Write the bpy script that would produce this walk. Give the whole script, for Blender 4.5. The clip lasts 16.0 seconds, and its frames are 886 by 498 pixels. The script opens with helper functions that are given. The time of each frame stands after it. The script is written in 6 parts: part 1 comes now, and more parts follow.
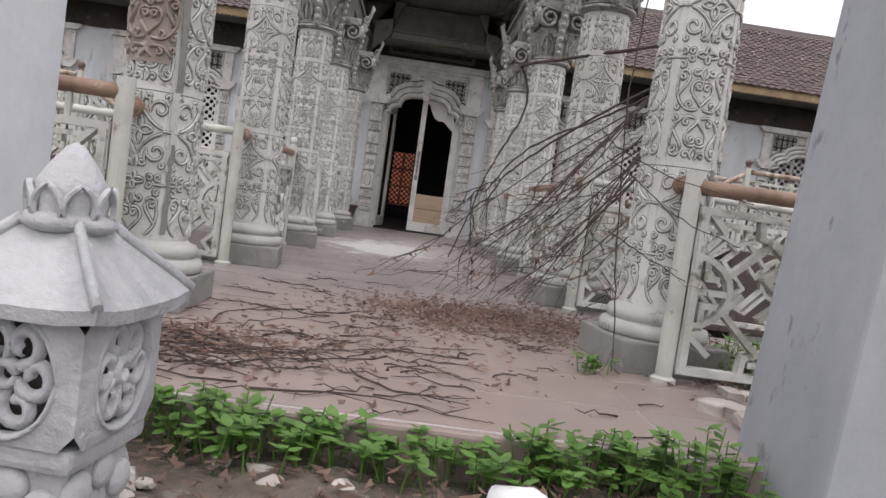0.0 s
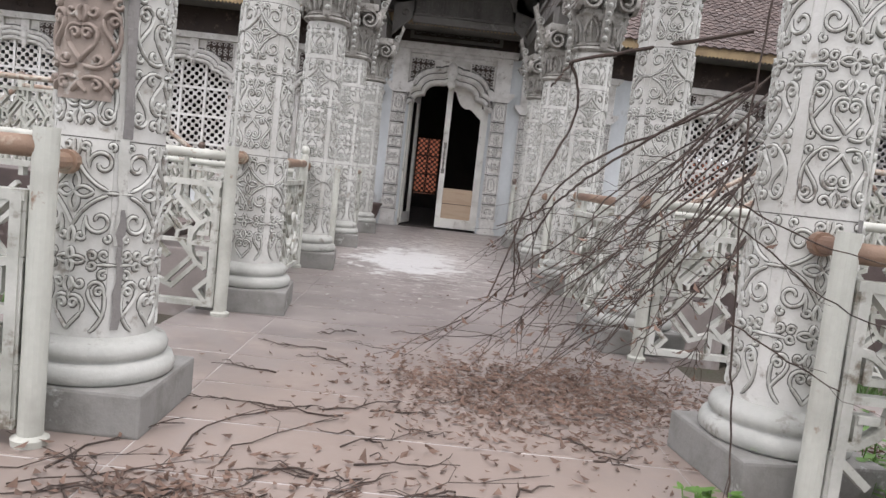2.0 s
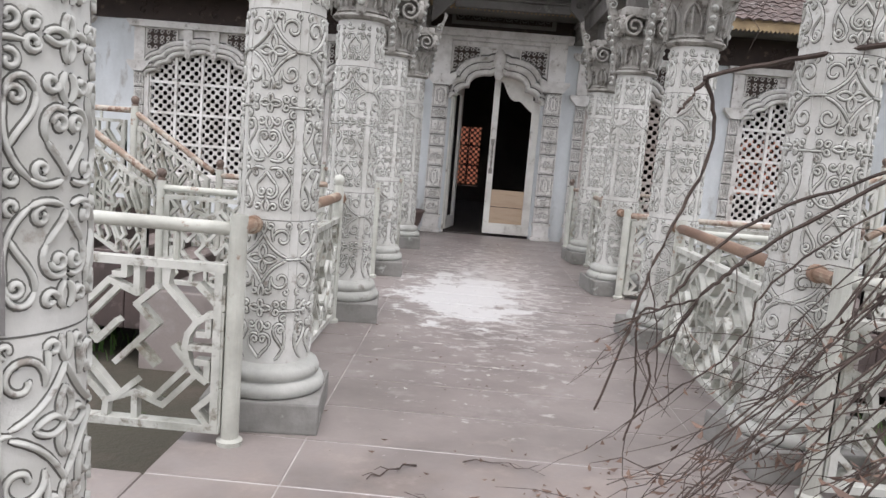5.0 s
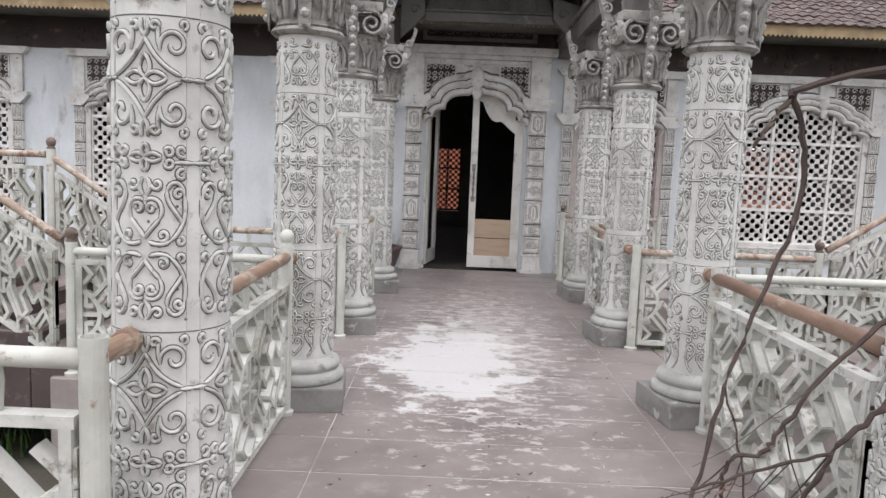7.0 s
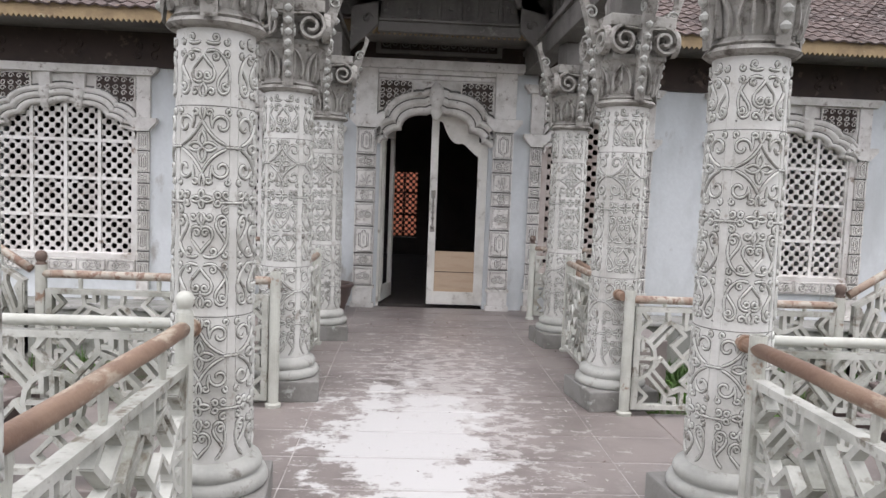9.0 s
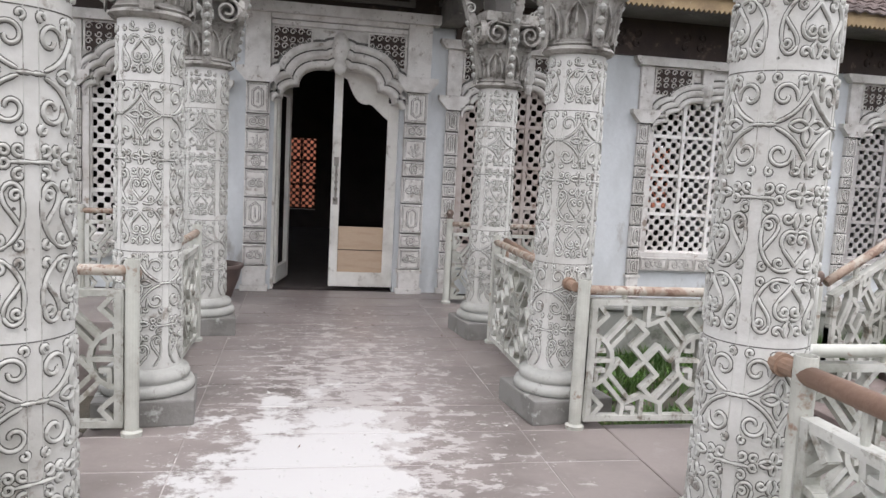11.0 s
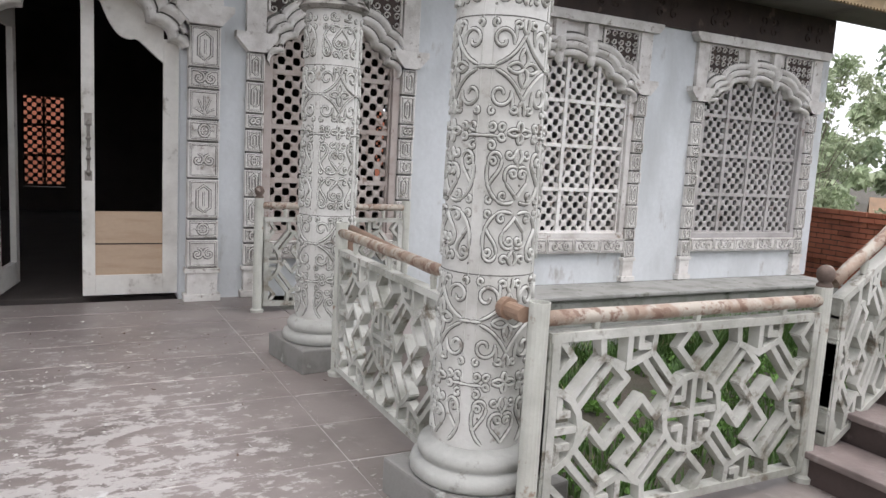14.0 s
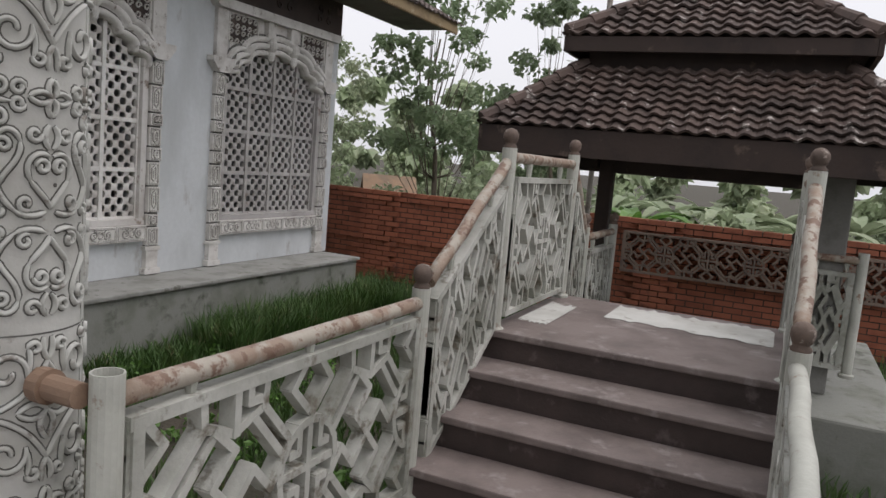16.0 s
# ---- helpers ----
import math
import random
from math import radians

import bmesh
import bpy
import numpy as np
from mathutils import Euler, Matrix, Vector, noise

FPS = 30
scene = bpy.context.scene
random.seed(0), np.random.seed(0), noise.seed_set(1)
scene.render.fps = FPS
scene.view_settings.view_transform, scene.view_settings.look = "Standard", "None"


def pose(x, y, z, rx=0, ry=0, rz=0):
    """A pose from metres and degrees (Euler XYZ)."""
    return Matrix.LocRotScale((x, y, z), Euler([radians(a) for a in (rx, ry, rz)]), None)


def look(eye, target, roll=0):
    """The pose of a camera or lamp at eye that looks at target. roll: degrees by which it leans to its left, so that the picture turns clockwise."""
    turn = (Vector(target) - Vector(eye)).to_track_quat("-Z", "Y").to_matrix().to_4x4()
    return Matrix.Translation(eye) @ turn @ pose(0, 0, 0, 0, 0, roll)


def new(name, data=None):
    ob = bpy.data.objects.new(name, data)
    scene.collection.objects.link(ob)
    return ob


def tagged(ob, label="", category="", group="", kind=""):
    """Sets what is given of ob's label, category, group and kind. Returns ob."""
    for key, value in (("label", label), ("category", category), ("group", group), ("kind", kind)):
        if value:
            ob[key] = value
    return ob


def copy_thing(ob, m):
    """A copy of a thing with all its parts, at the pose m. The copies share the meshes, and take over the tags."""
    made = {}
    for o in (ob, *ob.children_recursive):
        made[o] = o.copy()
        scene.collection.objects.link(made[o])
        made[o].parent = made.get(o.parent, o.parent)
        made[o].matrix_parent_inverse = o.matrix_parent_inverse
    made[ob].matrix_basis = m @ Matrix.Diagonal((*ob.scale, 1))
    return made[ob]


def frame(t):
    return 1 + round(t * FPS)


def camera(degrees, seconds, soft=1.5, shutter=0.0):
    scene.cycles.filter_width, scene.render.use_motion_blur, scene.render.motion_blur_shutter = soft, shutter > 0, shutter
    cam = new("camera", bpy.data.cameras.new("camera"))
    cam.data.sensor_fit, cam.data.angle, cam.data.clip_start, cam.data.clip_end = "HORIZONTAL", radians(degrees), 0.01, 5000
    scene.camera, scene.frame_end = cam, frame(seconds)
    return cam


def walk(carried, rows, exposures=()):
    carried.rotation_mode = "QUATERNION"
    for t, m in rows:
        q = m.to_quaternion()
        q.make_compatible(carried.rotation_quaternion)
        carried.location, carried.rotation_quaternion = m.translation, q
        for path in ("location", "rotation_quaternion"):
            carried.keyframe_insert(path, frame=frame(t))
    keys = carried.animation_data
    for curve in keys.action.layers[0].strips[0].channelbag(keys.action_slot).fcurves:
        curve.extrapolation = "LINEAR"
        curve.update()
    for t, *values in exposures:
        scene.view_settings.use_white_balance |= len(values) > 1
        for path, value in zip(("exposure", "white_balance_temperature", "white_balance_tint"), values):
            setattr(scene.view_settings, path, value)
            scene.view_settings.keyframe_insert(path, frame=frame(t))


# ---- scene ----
cam = camera(61.9, 16.0)
PATH = [
    (0, (0.782, 0.3, 0.634), (0.879, 2.294, 0.51), 8.0),
    (0.5, (0.737, 0.5, 0.773), (0.855, 2.49, 0.616), 7.4),
    (1, (0.734, 0.721, 0.838), (0.839, 2.711, 0.669), 6.9),
    (1.5, (0.754, 0.956, 0.914), (0.825, 2.945, 0.718), 5.9),
    (2, (0.714, 1.209, 0.946), (0.746, 3.199, 0.749), 6.3),
    (2.5, (0.712, 1.339, 1.11), (0.68, 3.322, 0.851), 5.6),
    (3, (0.684, 1.572, 1.18), (0.576, 3.549, 0.897), 5.1),
    (3.5, (0.639, 1.798, 1.237), (0.485, 3.77, 0.942), 4.4),
    (4, (0.563, 2.003, 1.241), (0.417, 3.978, 0.964), 4.9),
    (4.2, (0.533, 2.081, 1.257), (0.406, 4.058, 0.985), 4.8),
    (6.3, (0.414, 3.251, 1.373), (0.427, 5.233, 1.104), 4.7),
    (6.5, (0.409, 3.363, 1.386), (0.42, 5.346, 1.125), 3.9),
    (7, (0.447, 3.569, 1.452), (0.432, 5.557, 1.233), 2.3),
    (7.5, (0.449, 3.866, 1.491), (0.424, 5.858, 1.315), 1.3),
    (8, (0.455, 4.114, 1.531), (0.435, 6.107, 1.366), 1.1),
    (8.5, (0.483, 4.32, 1.508), (0.501, 6.314, 1.36), 1.1),
    (9, (0.442, 4.631, 1.524), (0.54, 6.623, 1.366), 2.2),
    (9.5, (0.413, 4.845, 1.515), (0.602, 6.827, 1.334), 2.9),
    (10, (0.414, 5.062, 1.511), (0.678, 7.033, 1.294), 2.7),
    (10.2, (0.419, 5.196, 1.524), (0.71, 7.161, 1.293), 2.7),
    (12.3, (0.378, 6.581, 1.39), (0.86, 8.511, 1.183), 3.6),
    (12.5, (0.388, 6.75, 1.389), (0.89, 8.674, 1.172), 3.6),
    (13, (0.428, 7.058, 1.384), (1.013, 8.955, 1.146), 3.6),
    (13.5, (0.48, 7.344, 1.385), (1.213, 9.187, 1.128), 3.4),
    (14, (0.548, 7.616, 1.37), (1.47, 9.372, 1.109), 3.2),
    (14.5, (0.601, 7.925, 1.391), (1.789, 9.51, 1.113), 3.4),
    (15, (0.72, 8.171, 1.369), (2.164, 9.528, 1.1), 4.0),
    (15.3, (0.826, 8.316, 1.402), (2.399, 9.514, 1.103), 6.6),
    (15.5, (0.823, 8.295, 1.388), (2.472, 9.396, 1.122), 4.6),
    (16, (0.9, 8.388, 1.391), (2.706, 9.214, 1.151), 4.9),
]
walk(cam, [(t, look(eye, target, roll)) for t, eye, target, roll in PATH],
     [(0.0, 0.95, 6550, 19), (0.5, 1.12, 6550, 18.5), (2.0, 1.33, 6450, 16.5), (4.0, 1.36, 6400, 16), (9.0, 1.37, 6400, 16.5), (12.5, 1.52, 6400, 16.5), (13.5, 1.54, 6400, 16.5), (14.0, 1.40, 6400, 16), (14.5, 0.94, 6450, 16), (15.5, 0.56, 6500, 15), (16.0, 0.5, 6550, 15)])

# ---- light ----
world = bpy.data.worlds.new("world")
scene.world = world
world.use_nodes = True
wn = world.node_tree.nodes
sky = wn.new("ShaderNodeTexSky")
sky.sky_type = "NISHITA"
sky.sun_disc = False
sky.sun_elevation = radians(62)
sky.sun_rotation = radians(200)
sky.air_density, sky.dust_density, sky.ozone_density = 1.0, 6.0, 0.6
soften = wn.new("ShaderNodeHueSaturation")
soften.inputs["Saturation"].default_value = 0.25
world.node_tree.links.new(sky.outputs["Color"], soften.inputs["Color"])
cloud = wn.new("ShaderNodeMix")          # an even white overcast over most of the sky
cloud.data_type = "RGBA"
cloud.inputs[0].default_value = 0.75
cloud.inputs[7].default_value = (4.6, 4.75, 4.9, 1)
world.node_tree.links.new(soften.outputs["Color"], cloud.inputs[6])
world.node_tree.links.new(cloud.outputs[2], wn["Background"].inputs["Color"])
wn["Background"].inputs["Strength"].default_value = 0.15
sun = new("sun", bpy.data.lights.new("sun", "SUN"))
sun.data.energy, sun.data.angle, sun.data.color = 0.5, radians(40), (1.0, 0.97, 0.93)
sun.matrix_world = look((0, 0, 20), (-6.0, 5.0, 2.4))


# ---- materials ----
def ramp_mix(nt, fac, a, b):
    m = nt.nodes.new("ShaderNodeMix")
    m.data_type = "RGBA"
    nt.links.new(fac, m.inputs[0])
    for sock, v in ((m.inputs[6], a), (m.inputs[7], b)):
        if isinstance(v, tuple):
            sock.default_value = (*v, 1)
        else:
            nt.links.new(v, sock)
    return m.outputs[2]


def noise_fac(nt, coord, scale, lo, hi, detail=6, rough=0.6, stretch=None):
    n = nt.nodes.new("ShaderNodeTexNoise")
    n.inputs["Scale"].default_value, n.inputs["Detail"].default_value, n.inputs["Roughness"].default_value = scale, detail, rough
    if stretch:
        mp = nt.nodes.new("ShaderNodeMapping")
        mp.inputs["Scale"].default_value = stretch
        nt.links.new(coord, mp.inputs["Vector"])
        coord = mp.outputs[0]
    nt.links.new(coord, n.inputs["Vector"])
    r = nt.nodes.new("ShaderNodeMapRange")
    r.inputs["From Min"].default_value, r.inputs["From Max"].default_value = lo, hi
    nt.links.new(n.outputs["Fac"], r.inputs["Value"])
    return r.outputs[0], n.outputs["Fac"]


def surface(name, base, stain, wear=None, rough=0.8, scale=1.6, fine=26, bump=0.25, amount=(0.46, 0.66), wear_amount=(0.6, 0.66),
            grain=None, metal=0.0, vary=0.0, stretch=None, wear_scale=5.0, dist=0.01, transl=0.0):
    """A painted, stained or weathered surface: base colour, broad stains, worn patches and fine relief."""
    m = bpy.data.materials.new(name)
    m.use_nodes = True
    nt = m.node_tree
    bsdf = nt.nodes["Principled BSDF"]
    pos = nt.nodes.new("ShaderNodeNewGeometry").outputs["Position"]
    f1, _ = noise_fac(nt, pos, scale, *amount, stretch=stretch)
    f2, fine_h = noise_fac(nt, pos, fine, 0.3, 0.75, detail=4)
    col = ramp_mix(nt, f1, base, stain)
    dark = tuple(c * 0.8 for c in base) if grain is None else grain
    half = nt.nodes.new("ShaderNodeMath")
    half.operation, half.inputs[1].default_value = "MULTIPLY", 0.4
    nt.links.new(f2, half.inputs[0])
    col = ramp_mix(nt, half.outputs[0], col, dark)
    if wear is not None:
        f3, _ = noise_fac(nt, pos, wear_scale, *wear_amount, detail=8, rough=0.65, stretch=stretch)
        col = ramp_mix(nt, f3, col, wear)
    if vary:
        info = nt.nodes.new("ShaderNodeObjectInfo")
        isl = nt.nodes.new("ShaderNodeNewGeometry")
        add = nt.nodes.new("ShaderNodeMath")
        add.operation = "ADD"
        nt.links.new(info.outputs["Random"], add.inputs[0])
        nt.links.new(isl.outputs["Random Per Island"], add.inputs[1])
        r = nt.nodes.new("ShaderNodeMapRange")
        r.inputs["From Max"].default_value = 2.0
        r.inputs["To Min"].default_value, r.inputs["To Max"].default_value = 1 - vary, 1 + vary
        nt.links.new(add.outputs[0], r.inputs["Value"])
        hsv = nt.nodes.new("ShaderNodeHueSaturation")
        nt.links.new(r.outputs[0], hsv.inputs["Value"])
        nt.links.new(col, hsv.inputs["Color"])
        col = hsv.outputs[0]
    nt.links.new(col, bsdf.inputs["Base Color"])
    bsdf.inputs["Roughness"].default_value, bsdf.inputs["Metallic"].default_value = rough, metal
    if bump:
        b = nt.nodes.new("ShaderNodeBump")
        b.inputs["Strength"].default_value, b.inputs["Distance"].default_value = bump, dist
        nt.links.new(fine_h, b.inputs["Height"])
        nt.links.new(b.outputs[0], bsdf.inputs["Normal"])
    if transl:
        tr = nt.nodes.new("ShaderNodeBsdfTranslucent")
        nt.links.new(col, tr.inputs["Color"])
        mx = nt.nodes.new("ShaderNodeMixShader")
        mx.inputs[0].default_value = transl
        nt.links.new(bsdf.outputs[0], mx.inputs[1])
        nt.links.new(tr.outputs[0], mx.inputs[2])
        nt.links.new(mx.outputs[0], nt.nodes["Material Output"].inputs["Surface"])
    return m


PAINT = surface("old_white_paint", (0.60, 0.60, 0.568), (0.41, 0.405, 0.37), (0.30, 0.275, 0.24), 0.7, 2.6, 30, 0.25, (0.44, 0.68), (0.59, 0.68), wear_scale=11)
# near-black tone for dirt and for shade painted into creases and gaps
GRIME_SHADE = surface("grime_shade", (0.10, 0.096, 0.085), (0.20, 0.20, 0.185), None, 0.9, 7, 40, 0.1, (0.45, 0.7))
RELIEF = surface("relief_paint", (0.545, 0.55, 0.515), (0.37, 0.37, 0.335), (0.22, 0.20, 0.175), 0.75, 6, 40, 0.25, (0.42, 0.66), (0.56, 0.66), wear_scale=16)
# darker than the shafts: dirt, plus overhead shade put into the colour
CAPITAL = surface("grimy_shaded_capital_paint", (0.37, 0.36, 0.33), (0.21, 0.20, 0.18), (0.10, 0.088, 0.075), 0.8, 6, 40, 0.4, (0.42, 0.62), (0.52, 0.64), wear_scale=13)
CLAY = surface("exposed_clay", (0.29, 0.24, 0.205), (0.20, 0.16, 0.135), (0.4, 0.37, 0.33), 0.85, 6, 40, 0.3, wear_scale=16)
CEMENT = surface("grey_cement", (0.22, 0.21, 0.20), (0.16, 0.155, 0.15), (0.28, 0.28, 0.27), 0.9, 4, 60, 0.35)
BASE = surface("base_moulding_paint", (0.43, 0.435, 0.405), (0.30, 0.305, 0.28), (0.20, 0.19, 0.165), 0.8, 4, 40, 0.3, (0.44, 0.66), (0.58, 0.68), wear_scale=9)
PLINTH = surface("plinth_cement", (0.25, 0.245, 0.23), (0.16, 0.155, 0.14), (0.40, 0.41, 0.385), 0.85, 5, 50, 0.3)
WALL = surface("pale_wall", (0.62, 0.65, 0.66), (0.46, 0.485, 0.485), (0.36, 0.35, 0.33), 0.85, 1.9, 22, 0.2, (0.44, 0.70), (0.60, 0.72), wear_scale=4.5, stretch=(1, 1, 0.4))
STONE = surface("carved_stone", (0.71, 0.695, 0.66), (0.47, 0.45, 0.415), (0.24, 0.205, 0.17), 0.85, 5, 55, 0.45, (0.44, 0.68), (0.58, 0.70), wear_scale=12)
LATTICE = surface("lattice_paint", (0.65, 0.635, 0.605), (0.42, 0.39, 0.36), (0.28, 0.23, 0.19), 0.75, 2.4, 30, 0.15)
LATTICE_GREY = surface("grey_lattice_paint", (0.44, 0.425, 0.41), (0.31, 0.295, 0.28), (0.22, 0.18, 0.16), 0.75, 3, 30, 0.15)
LATTICE_BAR = surface("glazing_bar_paint", (0.76, 0.75, 0.72), (0.58, 0.56, 0.52), (0.36, 0.31, 0.27), 0.7, 2.4, 30, 0.15)
LATTICE_BROWN = surface("brown_lattice_paint", (0.47, 0.42, 0.385), (0.33, 0.27, 0.235), (0.20, 0.13, 0.10), 0.75, 3.4, 30, 0.15)
CAP = surface("pale_ledge_cap", (0.33, 0.33, 0.31), (0.20, 0.205, 0.18), (0.16, 0.16, 0.135), 0.85, 3, 40, 0.3, wear_scale=7)
LEDGE = surface("mossy_concrete", (0.27, 0.275, 0.25), (0.16, 0.17, 0.135), (0.08, 0.085, 0.065), 0.9, 2.2, 40, 0.35, wear_scale=4, wear_amount=(0.55, 0.7))
WOOD_DARK = surface("dark_timber", (0.042, 0.026, 0.020), (0.024, 0.015, 0.012), (0.10, 0.07, 0.055), 0.7, 4, 40, 0.25)
PORCH = surface("grey_timber", (0.15, 0.142, 0.13), (0.08, 0.075, 0.068), (0.19, 0.18, 0.165), 0.8, 2.5, 45, 0.3)
BOARD = surface("fascia_board", (0.30, 0.22, 0.12), (0.2, 0.14, 0.08), (0.4, 0.33, 0.22), 0.8, 4, 40, 0.2)
PIPE = surface("rusty_painted_pipe", (0.41, 0.37, 0.31), (0.29, 0.205, 0.15), (0.20, 0.125, 0.09), 0.6, 9, 40, 0.25, (0.45, 0.56), (0.52, 0.58), wear_scale=17)
PIPE_RUST = surface("bare_rusty_pipe", (0.27, 0.18, 0.125), (0.155, 0.092, 0.064), (0.40, 0.335, 0.26), 0.6, 6, 45, 0.3, (0.42, 0.62), (0.56, 0.64), wear_scale=8, stretch=(1, 0.35, 1))
POST = surface("pale_green_post", (0.51, 0.52, 0.465), (0.38, 0.38, 0.335), (0.25, 0.17, 0.12), 0.6, 4, 40, 0.2, (0.46, 0.68), (0.61, 0.68), wear_scale=9)
KNOB = surface("worn_terracotta", (0.16, 0.115, 0.092), (0.10, 0.075, 0.062), (0.35, 0.3, 0.26), 0.8, 9, 50, 0.4, wear_scale=14)
FRET = surface("fretwork_paint", (0.55, 0.555, 0.51), (0.25, 0.255, 0.215), (0.17, 0.15, 0.115), 0.8, 2.2, 35, 0.3, (0.42, 0.62), (0.55, 0.66), wear_scale=10)
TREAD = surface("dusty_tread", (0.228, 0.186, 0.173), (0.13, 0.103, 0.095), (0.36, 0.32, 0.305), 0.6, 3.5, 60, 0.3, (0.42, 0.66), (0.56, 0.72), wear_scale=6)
# riser colour: dark red paint, darkened further for the shade on it
STEP = surface("dark_red_shade_step", (0.074, 0.052, 0.047), (0.046, 0.033, 0.030), (0.17, 0.138, 0.128), 0.6, 3.5, 60, 0.3, (0.40, 0.62), (0.58, 0.72), wear_scale=6)
DOORP = surface("door_paint", (0.78, 0.765, 0.71), (0.55, 0.53, 0.48), (0.42, 0.39, 0.34), 0.5, 2.5, 30, 0.08)
PLY = surface("bare_plywood", (0.50, 0.38, 0.27), (0.44, 0.32, 0.22), None, 0.7, 3, 30, 0.05, stretch=(1, 1, 8))
STEEL = surface("dull_steel", (0.35, 0.33, 0.30), (0.2, 0.17, 0.14), None, 0.4, 10, 60, 0.1, metal=0.9)
BRICK = surface("red_brick", (0.36, 0.125, 0.07), (0.25, 0.085, 0.05), (0.13, 0.06, 0.045), 0.9, 3, 50, 0.4, vary=0.25, wear_scale=2.0, wear_amount=(0.58, 0.7))
MORTAR = surface("dark_mortar", (0.075, 0.055, 0.045), (0.05, 0.038, 0.032), None, 0.95, 3, 50, 0.3)
TILE = surface("dark_roof_tile", (0.095, 0.066, 0.055), (0.05, 0.037, 0.032), (0.42, 0.38, 0.35), 0.85, 3, 50, 0.3, vary=0.35, wear_scale=9, wear_amount=(0.6, 0.66))
TILE_RED = surface("brown_roof_tile", (0.125, 0.093, 0.083), (0.07, 0.055, 0.05), (0.36, 0.33, 0.31), 0.85, 2, 50, 0.3, vary=0.3, wear_scale=7)
EARTH = surface("earth_rubble", (0.14, 0.115, 0.09), (0.08, 0.07, 0.05), (0.22, 0.2, 0.17), 0.95, 3, 40, 0.6, wear_scale=11, dist=0.03)
GRASSY = surface("grassy_ground", (0.055, 0.051, 0.036), (0.09, 0.073, 0.057), (0.043, 0.055, 0.024), 0.95, 1.6, 30, 0.6, wear_scale=3, dist=0.03)
LEAF = surface("green_leaf", (0.20, 0.27, 0.15), (0.27, 0.33, 0.20), None, 0.5, 1.2, 20, 0, vary=0.4, transl=0.45)
# leaf green paled so that distance haze sits in the colour
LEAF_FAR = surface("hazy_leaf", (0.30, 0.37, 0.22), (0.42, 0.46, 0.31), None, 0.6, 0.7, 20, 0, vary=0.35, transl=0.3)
WEED = surface("fresh_weed_leaf", (0.11, 0.23, 0.045), (0.16, 0.30, 0.07), None, 0.5, 6, 30, 0, vary=0.3, transl=0.3)
GRASS = surface("grass_blade", (0.062, 0.13, 0.03), (0.11, 0.175, 0.05), (0.22, 0.195, 0.10), 0.6, 3, 30, 0, vary=0.4, transl=0.3)
BARK = surface("grey_bark", (0.16, 0.13, 0.10), (0.09, 0.07, 0.055), None, 0.9, 6, 40, 0.4)
TWIG = surface("dry_twig", (0.064, 0.045, 0.036), (0.034, 0.024, 0.020), (0.13, 0.098, 0.078), 0.85, 8, 40, 0.2, wear_scale=10)
DRYLEAF = surface("dry_leaf", (0.175, 0.112, 0.083), (0.09, 0.058, 0.045), None, 0.85, 9, 30, 0, vary=0.45)
LANTERN = surface("lantern_concrete", (0.42, 0.43, 0.44), (0.28, 0.29, 0.30), (0.54, 0.55, 0.57), 0.85, 6, 45, 0.7)
PILLAR = surface("blue_grey_plaster", (0.34, 0.36, 0.38), (0.27, 0.29, 0.31), (0.19, 0.19, 0.20), 0.8, 1.8, 14, 0.3, wear_scale=7, wear_amount=(0.61, 0.65), stretch=(1, 1, 0.5))
PILLAR_WHITE = surface("white_plaster", (0.62, 0.65, 0.68), (0.52, 0.55, 0.58), None, 0.8, 2, 20, 0.2)
# near-black albedo puts the hall's shade into its surfaces
ROOM = surface("unlit_room_plaster", (0.07, 0.06, 0.055), (0.05, 0.043, 0.04), None, 0.9, 2, 30, 0.1)
RUBBLE = surface("broken_stone", (0.42, 0.39, 0.35), (0.28, 0.25, 0.22), (0.55, 0.53, 0.5), 0.9, 5, 50, 0.4, vary=0.3)
PLASTIC = surface("white_plastic", (0.75, 0.76, 0.76), (0.65, 0.66, 0.66), None, 0.35, 5, 30, 0.05)
POT = surface("brown_glazed_pot", (0.12, 0.085, 0.075), (0.08, 0.06, 0.055), None, 0.5, 5, 30, 0.1)
HUT = surface("thatch_roof", (0.30, 0.20, 0.13), (0.20, 0.15, 0.11), None, 0.95, 3, 30, 0.4)


